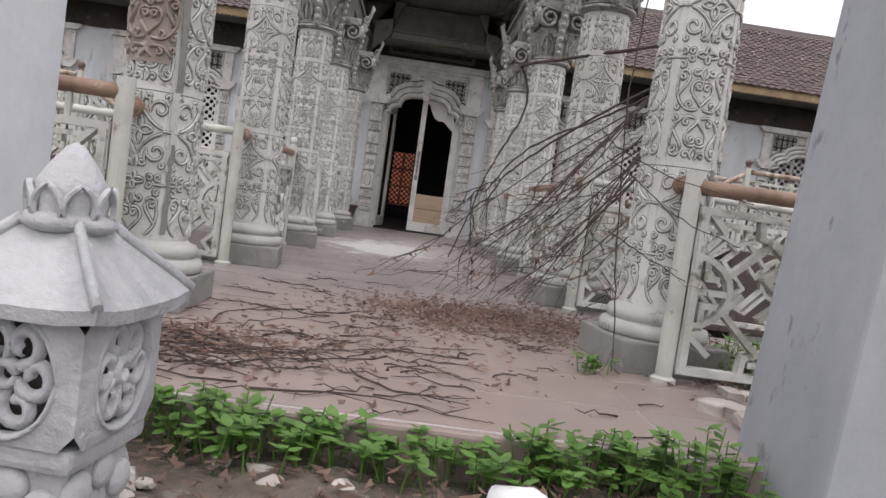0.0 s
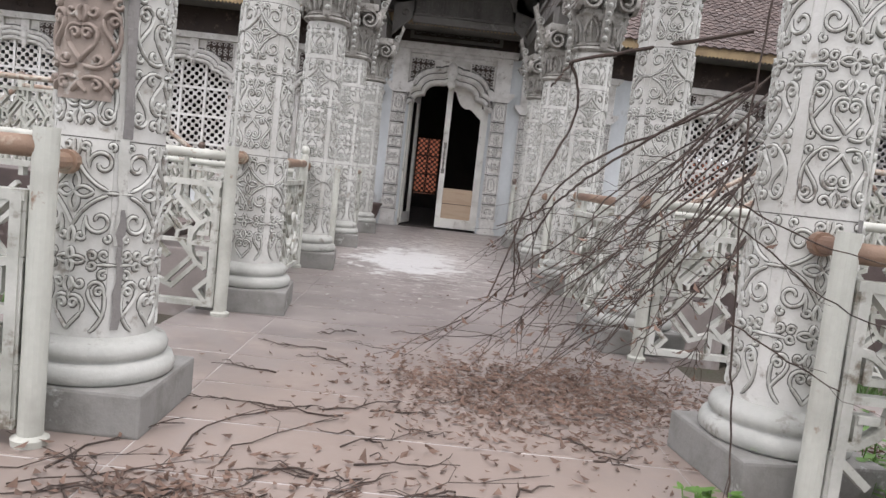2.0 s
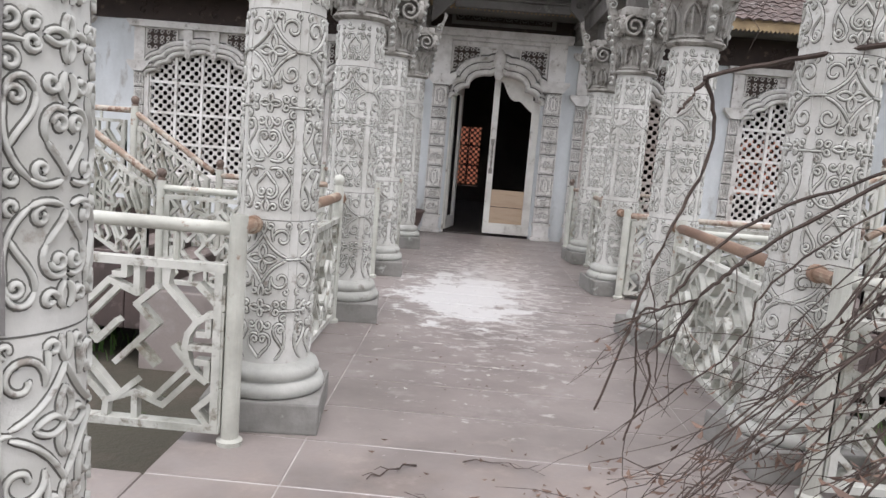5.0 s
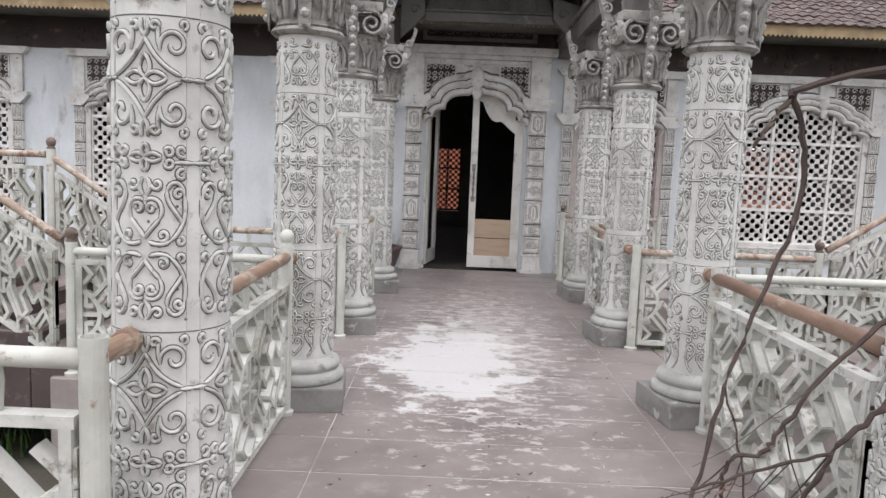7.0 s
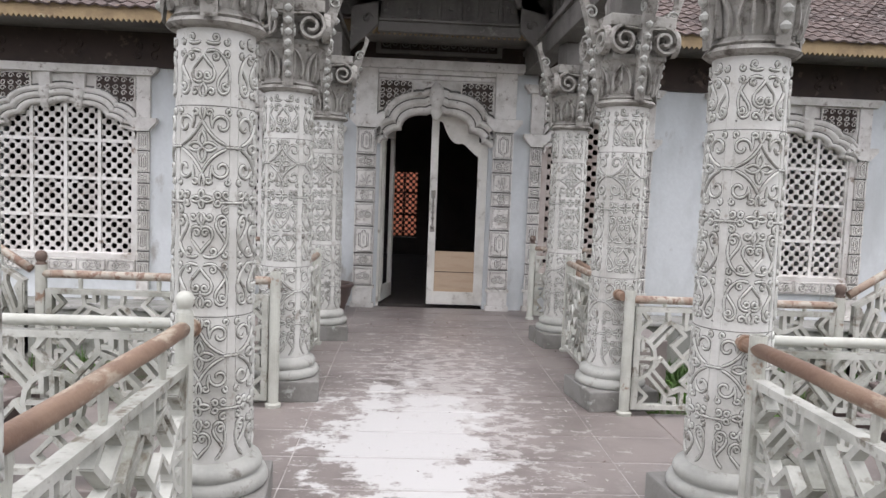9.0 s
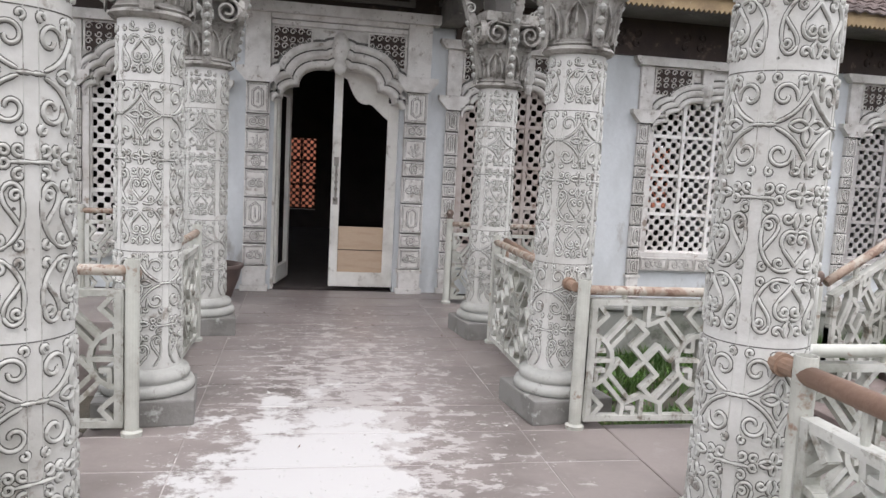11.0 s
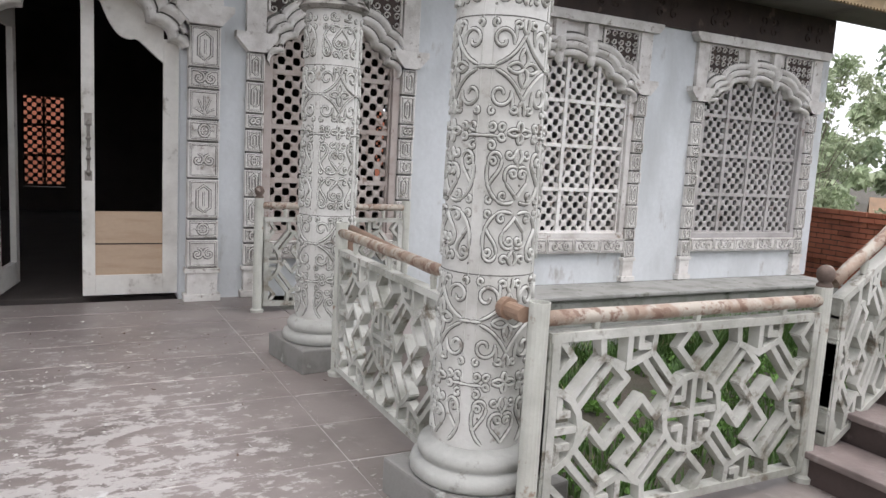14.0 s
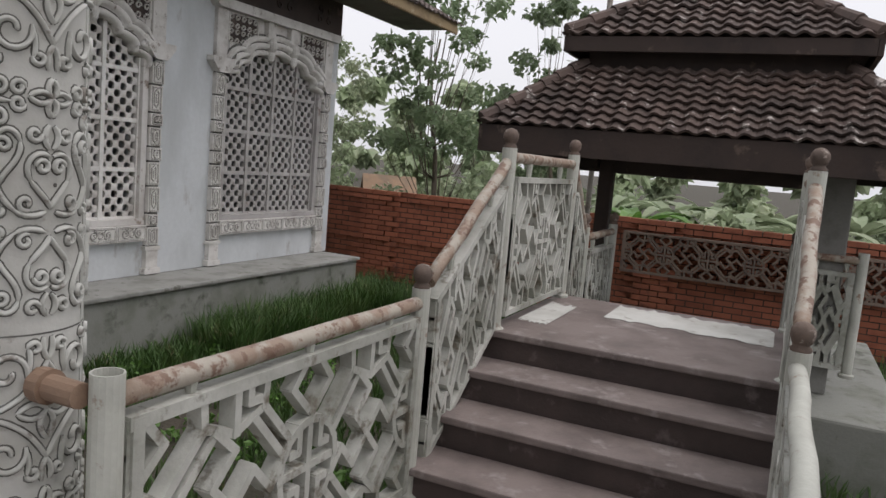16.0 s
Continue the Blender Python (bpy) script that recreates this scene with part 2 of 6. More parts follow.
def floor_material():
    """Pinkish screed with a spill of white paint and scuffed splashes along the walk."""
    m = surface("worn_screed", (0.265, 0.232, 0.217), (0.155, 0.134, 0.124), (0.33, 0.30, 0.285), 0.36, 1.5, 45, 0.12, (0.42, 0.68), (0.56, 0.72), wear_scale=3.2, dist=0.004)
    nt = m.node_tree
    bsdf = nt.nodes["Principled BSDF"]
    link = bsdf.inputs["Base Color"].links[0]
    col = link.from_socket
    pos = nt.nodes.new("ShaderNodeNewGeometry").outputs["Position"]

    def math_node(op, a, b=None):
        n = nt.nodes.new("ShaderNodeMath")
        n.operation = op
        for i, v in enumerate((a, b)):
            if v is None:
                continue
            if isinstance(v, (int, float)):
                n.inputs[i].default_value = v
            else:
                nt.links.new(v, n.inputs[i])
        return n.outputs[0]

    def blob(cx, cy, rx, ry):
        mp = nt.nodes.new("ShaderNodeMapping")
        mp.inputs["Location"].default_value = (-cx / rx, -cy / ry, 0)
        mp.inputs["Scale"].default_value = (1 / rx, 1 / ry, 0)
        nt.links.new(pos, mp.inputs["Vector"])
        le = nt.nodes.new("ShaderNodeVectorMath")
        le.operation = "LENGTH"
        nt.links.new(mp.outputs[0], le.inputs[0])
        return math_node("SUBTRACT", 1.0, le.outputs["Value"])

    _, n1 = noise_fac(nt, pos, 3.2, 0, 1, detail=9, rough=0.68)
    _, n2 = noise_fac(nt, pos, 8.5, 0, 1, detail=11, rough=0.72, stretch=(0.8, 1.25, 1))
    spill = math_node("ADD", blob(0.48, 9.1, 0.62, 1.25), math_node("MULTIPLY", math_node("SUBTRACT", n1, 0.5), 3.6))
    r1 = nt.nodes.new("ShaderNodeMapRange")
    r1.inputs["From Min"].default_value, r1.inputs["From Max"].default_value = 0.10, 0.30
    nt.links.new(spill, r1.inputs["Value"])
    smear = math_node("ADD", math_node("MULTIPLY", blob(0.72, 9.8, 1.35, 4.8), 0.62), math_node("MULTIPLY", math_node("SUBTRACT", n2, 0.5), 2.6))
    r2 = nt.nodes.new("ShaderNodeMapRange")
    r2.inputs["From Min"].default_value, r2.inputs["From Max"].default_value = 0.38, 0.50
    r2.inputs["To Max"].default_value = 0.75
    nt.links.new(smear, r2.inputs["Value"])
    col = ramp_mix(nt, r2.outputs[0], col, (0.52, 0.50, 0.48))
    col = ramp_mix(nt, r1.outputs[0], col, (0.58, 0.575, 0.56))
    dust = math_node("ADD", blob(0.8, 3.3, 2.6, 2.6), math_node("MULTIPLY", math_node("SUBTRACT", n1, 0.5), 1.6))
    r3 = nt.nodes.new("ShaderNodeMapRange")
    r3.inputs["From Min"].default_value, r3.inputs["From Max"].default_value = 0.1, 0.7
    r3.inputs["To Max"].default_value = 0.7
    nt.links.new(dust, r3.inputs["Value"])
    col = ramp_mix(nt, r3.outputs[0], col, (0.285, 0.222, 0.185))
    nt.links.new(col, bsdf.inputs["Base Color"])
    return m


SCREED = floor_material()
JOINT = surface("pale_joint", (0.54, 0.51, 0.49), (0.33, 0.30, 0.285), (0.68, 0.66, 0.64), 0.9, 2.2, 40, 0.2, (0.42, 0.58), wear_scale=5)


# ---- building helpers ----
def thing(name, label, category, group="", at=(0, 0, 0), rz=0, kind=""):
    ob = new(name)
    ob.matrix_basis = pose(*at, 0, 0, rz)
    return tagged(ob, label, category, group, kind)


def mesh_of(bm, name, smooth=False):
    me = bpy.data.meshes.new(name)
    bm.to_mesh(me)
    bm.free()
    if smooth:
        for p in me.polygons:
            p.use_smooth = len(p.vertices) <= 4      # end caps stay flat
    return me


def part(name, bm, material, parent=None, label="", smooth=False):
    """One mesh object from a bmesh (or shared mesh), under a thing or a part."""
    me = bm if isinstance(bm, bpy.types.Mesh) else mesh_of(bm, name, smooth)
    if material and not me.materials:
        me.materials.append(material)
    ob = new(name, me)
    if parent:
        ob.parent = parent
    return tagged(ob, label) if label else ob


def box(bm, x0, x1, y0, y1, z0, z1, bevel=0.0):
    r = bmesh.ops.create_cube(bm, size=1)
    vs = r["verts"]
    for v in vs:
        v.co = Vector(((x0 + x1) / 2 + v.co.x * (x1 - x0), (y0 + y1) / 2 + v.co.y * (y1 - y0), (z0 + z1) / 2 + v.co.z * (z1 - z0)))
    if bevel:
        es = list({e for v in vs for e in v.link_edges})
        bmesh.ops.bevel(bm, geom=es, offset=bevel, segments=2, affect="EDGES", profile=0.6)
    return bm


def boxed(*a, bevel=0.0):
    return box(bmesh.new(), *a, bevel=bevel)


def lathe(bm, prof, segs=24, at=(0, 0, 0), caps=True):
    """A turned solid from (radius, z) pairs."""
    rings = []
    for r, z in prof:
        rings.append([bm.verts.new((at[0] + r * math.cos(2 * math.pi * i / segs), at[1] + r * math.sin(2 * math.pi * i / segs), at[2] + z)) for i in range(segs)])
    for a, b in zip(rings, rings[1:]):
        for i in range(segs):
            bm.faces.new((a[i], a[(i + 1) % segs], b[(i + 1) % segs], b[i]))
    if caps:
        bm.faces.new(rings[0][::-1])
        bm.faces.new(rings[-1])
    return bm


def tube(bm, pts, radii, segs=8):
    """A round bar along points."""
    pts = [Vector(p) for p in pts]
    if not isinstance(radii, (list, tuple)):
        radii = [radii] * len(pts)
    rings = []
    for i, p in enumerate(pts):
        d = (pts[min(i + 1, len(pts) - 1)] - pts[max(i - 1, 0)]).normalized()
        u = d.cross(Vector((0, 0, 1)) if abs(d.z) < 0.9 else Vector((1, 0, 0))).normalized()
        w = d.cross(u)
        rings.append([bm.verts.new(p + radii[i] * (math.cos(2 * math.pi * k / segs) * u + math.sin(2 * math.pi * k / segs) * w)) for k in range(segs)])
    for a, b in zip(rings, rings[1:]):
        for k in range(segs):
            bm.faces.new((a[k], a[(k + 1) % segs], b[(k + 1) % segs], b[k]))
    bm.faces.new(rings[0][::-1])
    bm.faces.new(rings[-1])
    return bm


def prism(bm, poly, y0, y1):
    """A polygon in x, z drawn out along y."""
    a = [bm.verts.new((x, y0, z)) for x, z in poly]
    b = [bm.verts.new((x, y1, z)) for x, z in poly]
    n = len(poly)
    bm.faces.new(a)
    bm.faces.new(b[::-1])
    for i in range(n):
        bm.faces.new((a[(i + 1) % n], a[i], b[i], b[(i + 1) % n]))
    return bm


def ridge(bm, path, put, width, height):
    """A raised bead along a flat path; put(u, v, h) bends it onto a surface."""
    rows = []
    n = len(path)
    for i, (u, v) in enumerate(path):
        a, b = path[max(i - 1, 0)], path[min(i + 1, n - 1)]
        du, dv = b[0] - a[0], b[1] - a[1]
        le = math.hypot(du, dv) or 1
        nu, nv = -dv / le * width / 2, du / le * width / 2
        k = 1.0 if 0 < i < n - 1 else 0.6
        rows.append([bm.verts.new(put(u + nu * k, v + nv * k, -0.002)), bm.verts.new(put(u + nu * 0.45 * k, v + nv * 0.45 * k, height * k)),
                     bm.verts.new(put(u - nu * 0.45 * k, v - nv * 0.45 * k, height * k)), bm.verts.new(put(u - nu * k, v - nv * k, -0.002))])
    for a, b in zip(rows, rows[1:]):
        for k in range(3):
            bm.faces.new((a[k], a[k + 1], b[k + 1], b[k]))


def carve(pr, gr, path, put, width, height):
    """A raised bead with a dark line along its foot, for dirt and painted crease shade."""
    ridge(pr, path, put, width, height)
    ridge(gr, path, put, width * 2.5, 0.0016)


def bezier(p0, p1, p2, p3, n=14):
    out = []
    for i in range(n + 1):
        t = i / n
        s = 1 - t
        out.append(tuple(s ** 3 * a + 3 * s * s * t * b + 3 * s * t * t * c + t ** 3 * d for a, b, c, d in zip(p0, p1, p2, p3)))
    return out


def curl(cx, cy, r0, r1, a0, a1, n=18):
    """A spiral from radius r0 to r1."""
    out = []
    for i in range(n + 1):
        t = i / n
        a, r = radians(a0 + (a1 - a0) * t), r0 + (r1 - r0) * t
        out.append((cx + r * math.cos(a), cy + r * math.sin(a)))
    return out


# ---- ground and terrace ----
AX = 0.755           # middle line of the covered walk
HALF = 1.205         # from the middle line to the columns
WY = 14.15           # front face of the main wall
GZ = -0.65           # level of the garden


def mirror(x):
    return 2 * AX - x


def ground():
    bm = bmesh.new()
    n = 60
    grid = {}
    for i in range(n + 1):
        for j in range(n + 1):
            x = AX + math.copysign(abs(i / n * 2 - 1) ** 3.2, i / n - 0.5) * 400
            y = 6 + math.copysign(abs(j / n * 2 - 1) ** 3.2, j / n - 0.5) * 400
            near = max(0.0, 1 - abs(x - AX) / 2.6)
            bank = min(1.0, max(0.0, (y + 0.6) / 2.5)) * min(1.0, near * 2) if y < 3 else 0
            h = 0.05 * noise.noise(Vector((x * 0.9, y * 0.9, 0)))
            grid[i, j] = bm.verts.new((x, y, GZ + h + bank * 0.50))
    for i in range(n):
        for j in range(n):
            bm.faces.new((grid[i, j], grid[i + 1, j], grid[i + 1, j + 1], grid[i, j + 1]))
    return tagged(part("ground", bm, GRASSY, smooth=True), "overgrown garden ground with patches of bare earth", "ground", kind="structure")


ground()

bm = bmesh.new()
n = 40
cells = [[bm.verts.new((AX - 1.9 + 3.8 * i / n, -0.9 + 3.3 * j / n, 0)) for j in range(n + 1)] for i in range(n + 1)]
for col in cells:
    for v in col:
        k = min(1.0, max(0.0, (v.co.y + 0.6) / 2.6))
        v.co.z = GZ + 0.03 + 0.50 * k * (1 - max(0, abs(v.co.x - AX) - 1.2)) + 0.045 * noise.noise(v.co * 4) + 0.02 * noise.noise(v.co * 13)
for i in range(n):
    for j in range(n):
        bm.faces.new((cells[i][j], cells[i + 1][j], cells[i + 1][j + 1], cells[i][j + 1]))
tagged(part("rubble_bank", bm, EARTH, smooth=True), "bank of earth and rubble leading up to the terrace", "ground", kind="structure")


def slab_block(name, x0, x1, y0, y1, z0, z1, mat, label):
    return tagged(part(name, boxed(x0, x1, y0, y1, z0, z1, bevel=0.012), mat), label, "floor", kind="structure")


slab_block("floor_edge", mirror(2.20), 2.20, 2.35, 2.396, GZ - 0.3, -0.006, SCREED, "worn front edge of the terrace floor")
floor_ob = slab_block("floor", mirror(2.20), 2.20, 2.398, 14.15, GZ - 0.3, -0.0048, JOINT, "raised terrace floor of pinkish grey screed slabs with pale joints")
for side in (1, -1):
    def sx(a, b):
        return (a, b) if side > 0 else (mirror(b), mirror(a))
    slab_block("floor_passage", *sx(2.204, 3.62), 8.22, 9.72, GZ - 0.3, -0.004, SCREED, "side landing of pinkish grey screed")
    slab_block("floor_passage", *sx(2.204, 3.62), 3.2, 5.12, GZ - 0.3, -0.004, SCREED, "side landing of pinkish grey screed")
    slab_block("floor_passage", *sx(2.204, 3.3), 12.4, 13.546, GZ - 0.3, -0.004, SCREED, "side landing of pinkish grey screed")
    slab_block("plinth_ledge", *sx(2.204, 9.42), 13.55, 14.15, GZ - 0.3, -0.056, LEDGE, "mossy grey concrete ledge at the foot of the building")
    slab_block("ledge_cap", *sx(3.305, 9.45), 13.515, 14.15, -0.054, -0.012, CAP, "thin pale concrete cap along the ledge")


# ---- main building ----
TOPZ = 3.35
opens = [(0.06, 1.45, 0.0, 2.62)]
for a, b, z0, z1 in ((2.17, 3.38, 0.52, 2.50), (4.52, 6.25, 0.52, 2.50), (7.36, 9.16, 0.52, 2.50)):
    opens += [(a, b, z0, z1), (mirror(b), mirror(a), z0, z1)]
opens.sort()


def wall_with_holes(name, lo, hi, holes, thick, mat, label, z_top=TOPZ):
    bm = bmesh.new()
    x = lo
    for a, b, z0, z1 in holes:
        box(bm, x, a, 0, thick, 0, z_top)
        if z0 > 0:
            box(bm, a, b, 0, thick, 0, z0)
        box(bm, a, b, 0, thick, z1, z_top)
        x = b
    box(bm, x, hi, 0, thick, 0, z_top)
    return tagged(part(name, bm, mat), label, "wall", kind="structure")


w = wall_with_holes("wall_front", mirror(10.4), 9.55, opens, 0.22, WALL, "pale blue-white plastered wall with water stains")
w.location = (0, WY, -0.012)
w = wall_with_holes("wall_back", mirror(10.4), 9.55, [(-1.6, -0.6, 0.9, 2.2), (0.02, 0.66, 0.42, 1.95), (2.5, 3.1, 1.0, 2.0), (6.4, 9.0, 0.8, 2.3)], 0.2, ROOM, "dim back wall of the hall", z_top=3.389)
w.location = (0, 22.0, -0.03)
w = wall_with_holes("wall_east", WY + 0.22, 22.2, [], 0.2, WALL, "pale end wall of the building")
w.matrix_basis = pose(9.55, 0, 0, 0, 0, 90)
w = wall_with_holes("wall_west", WY + 0.22, 22.2, [(15.2, 17.0, 0.6, 2.4)], 0.2, WALL, "pale end wall of the building")
w.matrix_basis = pose(mirror(10.2), 0, 0, 0, 0, 90)
slab_block("floor_hall", mirror(10.25), 9.4, 14.37, 22.0, -0.3, -0.004, ROOM, "hall floor, coloured near black for the unlit room")
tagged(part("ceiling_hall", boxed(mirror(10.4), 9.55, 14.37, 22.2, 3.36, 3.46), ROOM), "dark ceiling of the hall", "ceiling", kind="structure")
# brick wall in the yard behind, seen through the hall
tagged(part("yard_wall", boxed(-6, 14, 27.2, 27.4, GZ, 2.4), BRICK), "sunlit red brick wall behind the hall", "wall", kind="structure")


# ---- carved window and door surrounds ----
def lobed(half, rise, cusps, n=9):
    """The underside of a multi-lobed arch, from its left spring to its right, as (x, z)."""
    pts = [(-1, 0), *[(-c, h) for c, h in cusps], *[(c, h) for c, h in reversed(cusps)], (1, 0)]
    out = []
    for (ax, az), (bx, bz) in zip(pts, pts[1:]):
        mx, mz = (ax + bx) / 2, (az + bz) / 2
        nx, nz = az - bz, bx - ax
        if nz < 0:
            nx, nz = -nx, -nz
        le = math.hypot(bx - ax, bz - az)
        for i in range(n):
            t = i / n
            k = 4 * t * (1 - t) * 0.26
            out.append(((ax + (bx - ax) * t + nx * k) * half, (az + (bz - az) * t + nz * k) * rise))
    out.append((half, 0))
    return out


def arch_head(half, spring, rise, cusps, outer, z_top, depth, parent, mat, y=0.0, thick=1.25, pw=0.20, ph=0.23):
    """The carved head over an opening: a plate cut to the lobes, with beads along them and fretted corners."""
    line = lobed(half, rise, cusps)
    bm = bmesh.new()
    band = []
    for i, (x, z) in enumerate(line):
        a, b = line[max(i - 1, 0)], line[min(i + 1, len(line) - 1)]
        d = Vector((b[0] - a[0], b[1] - a[1])).normalized()
        nrm = Vector((-d.y, d.x))
        if nrm.y < 0:
            nrm = -nrm
        band.append((Vector((x, z + spring)), nrm))
    steps = ((0.0, 0.0), (0.012, 0.03), (0.04, 0.032), (0.052, 0.004), (0.062, 0.004), (0.072, 0.052), (0.108, 0.06), (0.12, 0.012), (0.13, 0.012), (0.14, 0.046), (0.172, 0.05), (0.182, 0.006), (0.2, 0.0))
    steps = [(o * thick, h * (1 + 0.5 * (thick - 1)) if h > 0 else h) for o, h in steps]
    top_z = z_top - 0.03
    rows = []
    for p, nrm in band:
        rad = Vector((p.x, (p.y - spring) * 0.8 + 0.25)).normalized()
        q = (nrm * 0.35 + rad * 0.65).normalized()
        rows.append([bm.verts.new((max(-outer, min(outer, p.x + q.x * o)), y - depth - h, min(top_z, p.y + q.y * o))) for o, h in steps] )
    back = [bm.verts.new((p.x, y + 0.10, p.y)) for p, nrm in band]
    for (ra, ba), (rb, bb) in zip(zip(rows, back), zip(rows[1:], back[1:])):
        for k in range(len(steps) - 1):
            # groove faces coloured dark to draw the shadow lines between the bands
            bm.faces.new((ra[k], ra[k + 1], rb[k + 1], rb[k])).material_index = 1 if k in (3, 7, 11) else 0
        bm.faces.new((ba, ra[0], rb[0], bb))
    for f in bm.faces:
        f.smooth = True
    part("arch_moulding", bm, mat, parent).data.materials.append(GRIME_SHADE)
    # spandrel plate above the moulding
    bm = bmesh.new()
    tops = []
    for p, nrm in band:
        rad = Vector((p.x, (p.y - spring) * 0.8 + 0.25)).normalized()
        q = (nrm * 0.35 + rad * 0.65).normalized()
        tops.append((max(-outer, min(outer, p.x + q.x * 0.10)), p.y + q.y * 0.10))
    vs = [bm.verts.new((x, y - depth + 0.02, z)) for x, z in tops]
    ts = [bm.verts.new((-outer + 2 * outer * i / (len(tops) - 1), y - depth + 0.02, z_top)) for i in range(len(tops))]
    for i in range(len(tops) - 1):
        bm.faces.new((vs[i], vs[i + 1], ts[i + 1], ts[i]))
    r = bmesh.ops.extrude_face_region(bm, geom=bm.faces[:])
    for v in r["geom"]:
        if isinstance(v, bmesh.types.BMVert):
            v.co.y += 0.10
    part("spandrel", bm, mat, parent)
    # fretted scroll panels in the two upper corners
    for s in (-1, 1):
        bm = bmesh.new()
        cx = s * (outer - pw - 0.01)
        cz = z_top - 0.02 - ph / 2
        w2 = pw
        hp = ph / 2
        dark = boxed(cx - w2, cx + w2, y - depth + 0.006, y - depth + 0.018, cz - hp, cz + hp)
        part("panel_back", dark, WOOD_DARK, parent)
        put = lambda u, v, h: (cx + u, y - depth + 0.004 - h, cz + v)
        for j in range(round(ph / 0.078)):
            for i in range(5):
                u = -w2 + w2 * (0.2 + 0.4 * i)
                ridge(bm, curl(u, hp - 0.042 - 0.078 * j, 0.036, 0.01, 180 * (j % 2), 180 * (j % 2) + 400), put, 0.013, 0.012)
        for a, b, c, d in ((-w2, w2, hp - 0.004, hp + 0.014), (-w2, -w2 + 0.02, -hp, hp), (w2 - 0.02, w2, -hp, hp)):
            box(bm, cx + a, cx + b, y - depth - 0.012, y - depth + 0.016, cz + c, cz + d)
        part("scroll_fret", bm, mat, parent)


def pilaster(x, z0, z1, width, y, parent, mat, blocks, name="pilaster"):
    """A carved pilaster: foot, stacked carved blocks and a bracketed capital."""
    bm = bmesh.new()
    h = width / 2
    box(bm, x - h - 0.025, x + h + 0.025, y - 0.075, y + 0.06, z0, z0 + 0.06, 0.006)
    box(bm, x - h, x + h, y - 0.06, y + 0.06, z0 + 0.06, z0 + 0.24, 0.006)
    box(bm, x - h - 0.02, x + h + 0.02, y - 0.07, y + 0.06, z0 + 0.24, z0 + 0.28, 0.006)
    za, zb = z0 + 0.28, z1
    weights = [(1.1, 0.75, 1.5, 1.35, 0.8)[k % 5] for k in range(blocks)]
    cuts = [za + (zb - za) * sum(weights[:k]) / sum(weights) for k in range(blocks + 1)]
    pr, gr = bmesh.new(), bmesh.new()
    for i, (a, b) in enumerate(zip(cuts, cuts[1:])):
        d = 0.062 - 0.014 * (i % 2)
        box(bm, x - h, x + h, y - d, y + 0.06, a + 0.009, b - 0.009, 0.007)
        put = lambda u, v, hh: (x + u, y - d - hh, (a + b) / 2 + v)
        e, g = h - 0.022, (b - a) / 2 - 0.026
        carve(pr, gr, [(-e, -g), (e, -g), (e, g), (-e, g), (-e, -g)], put, 0.014, 0.013)
        if b - a > 1.3 * width:
            carve(pr, gr, [(0, -g * 0.78), (e * 0.5, -g * 0.5), (e * 0.5, g * 0.5), (0, g * 0.78), (-e * 0.5, g * 0.5), (-e * 0.5, -g * 0.5), (0, -g * 0.78)], put, 0.016, 0.014)
            carve(pr, gr, [(0, -g * 0.4), (0, g * 0.4)], put, 0.020, 0.012)
        elif i % 3 == 0:
            for s in (-1, 1):
                carve(pr, gr, curl(s * e * 0.45, 0, e * 0.5, 0.006, 90, 90 + s * 420, 12), put, 0.017, 0.015)
        elif i % 3 == 1:
            carve(pr, gr, [(e * 0.4 * math.cos(t), g * 0.75 * math.sin(t)) for t in [k * math.pi / 6 for k in range(13)]], put, 0.016, 0.015)
            carve(pr, gr, [(-e * 0.8, 0), (e * 0.8, 0)], put, 0.014, 0.012)
            carve(pr, gr, [(0, -g * 0.8), (0, g * 0.8)], put, 0.014, 0.012)
        else:
            for k in range(5):
                t = math.pi * (k + 0.5) / 5
                carve(pr, gr, [(0, -g * 0.8), (e * 0.8 * math.cos(t), -g * 0.8 + g * 1.5 * math.sin(t))], put, 0.019, 0.014)
    # capital with a flaring profile
    c = 0.16
    prism(bm, [(x - h, z1), (x + h, z1), (x + h + 0.10, z1 + c * 0.7), (x + h + 0.10, z1 + c), (x - h - 0.10, z1 + c), (x - h - 0.10, z1 + c * 0.7)], y - 0.10, y + 0.06)
    p = part(name, bm, mat, parent)
    # dark core draws the shade in the gaps between blocks
    part("joint_core", boxed(x - h + 0.006, x + h - 0.006, y - 0.036, y + 0.05, z0 + 0.25, z1 + 0.01), GRIME_SHADE, p)
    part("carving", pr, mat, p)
    part("grime_shade", gr, GRIME_SHADE, p)
    return p


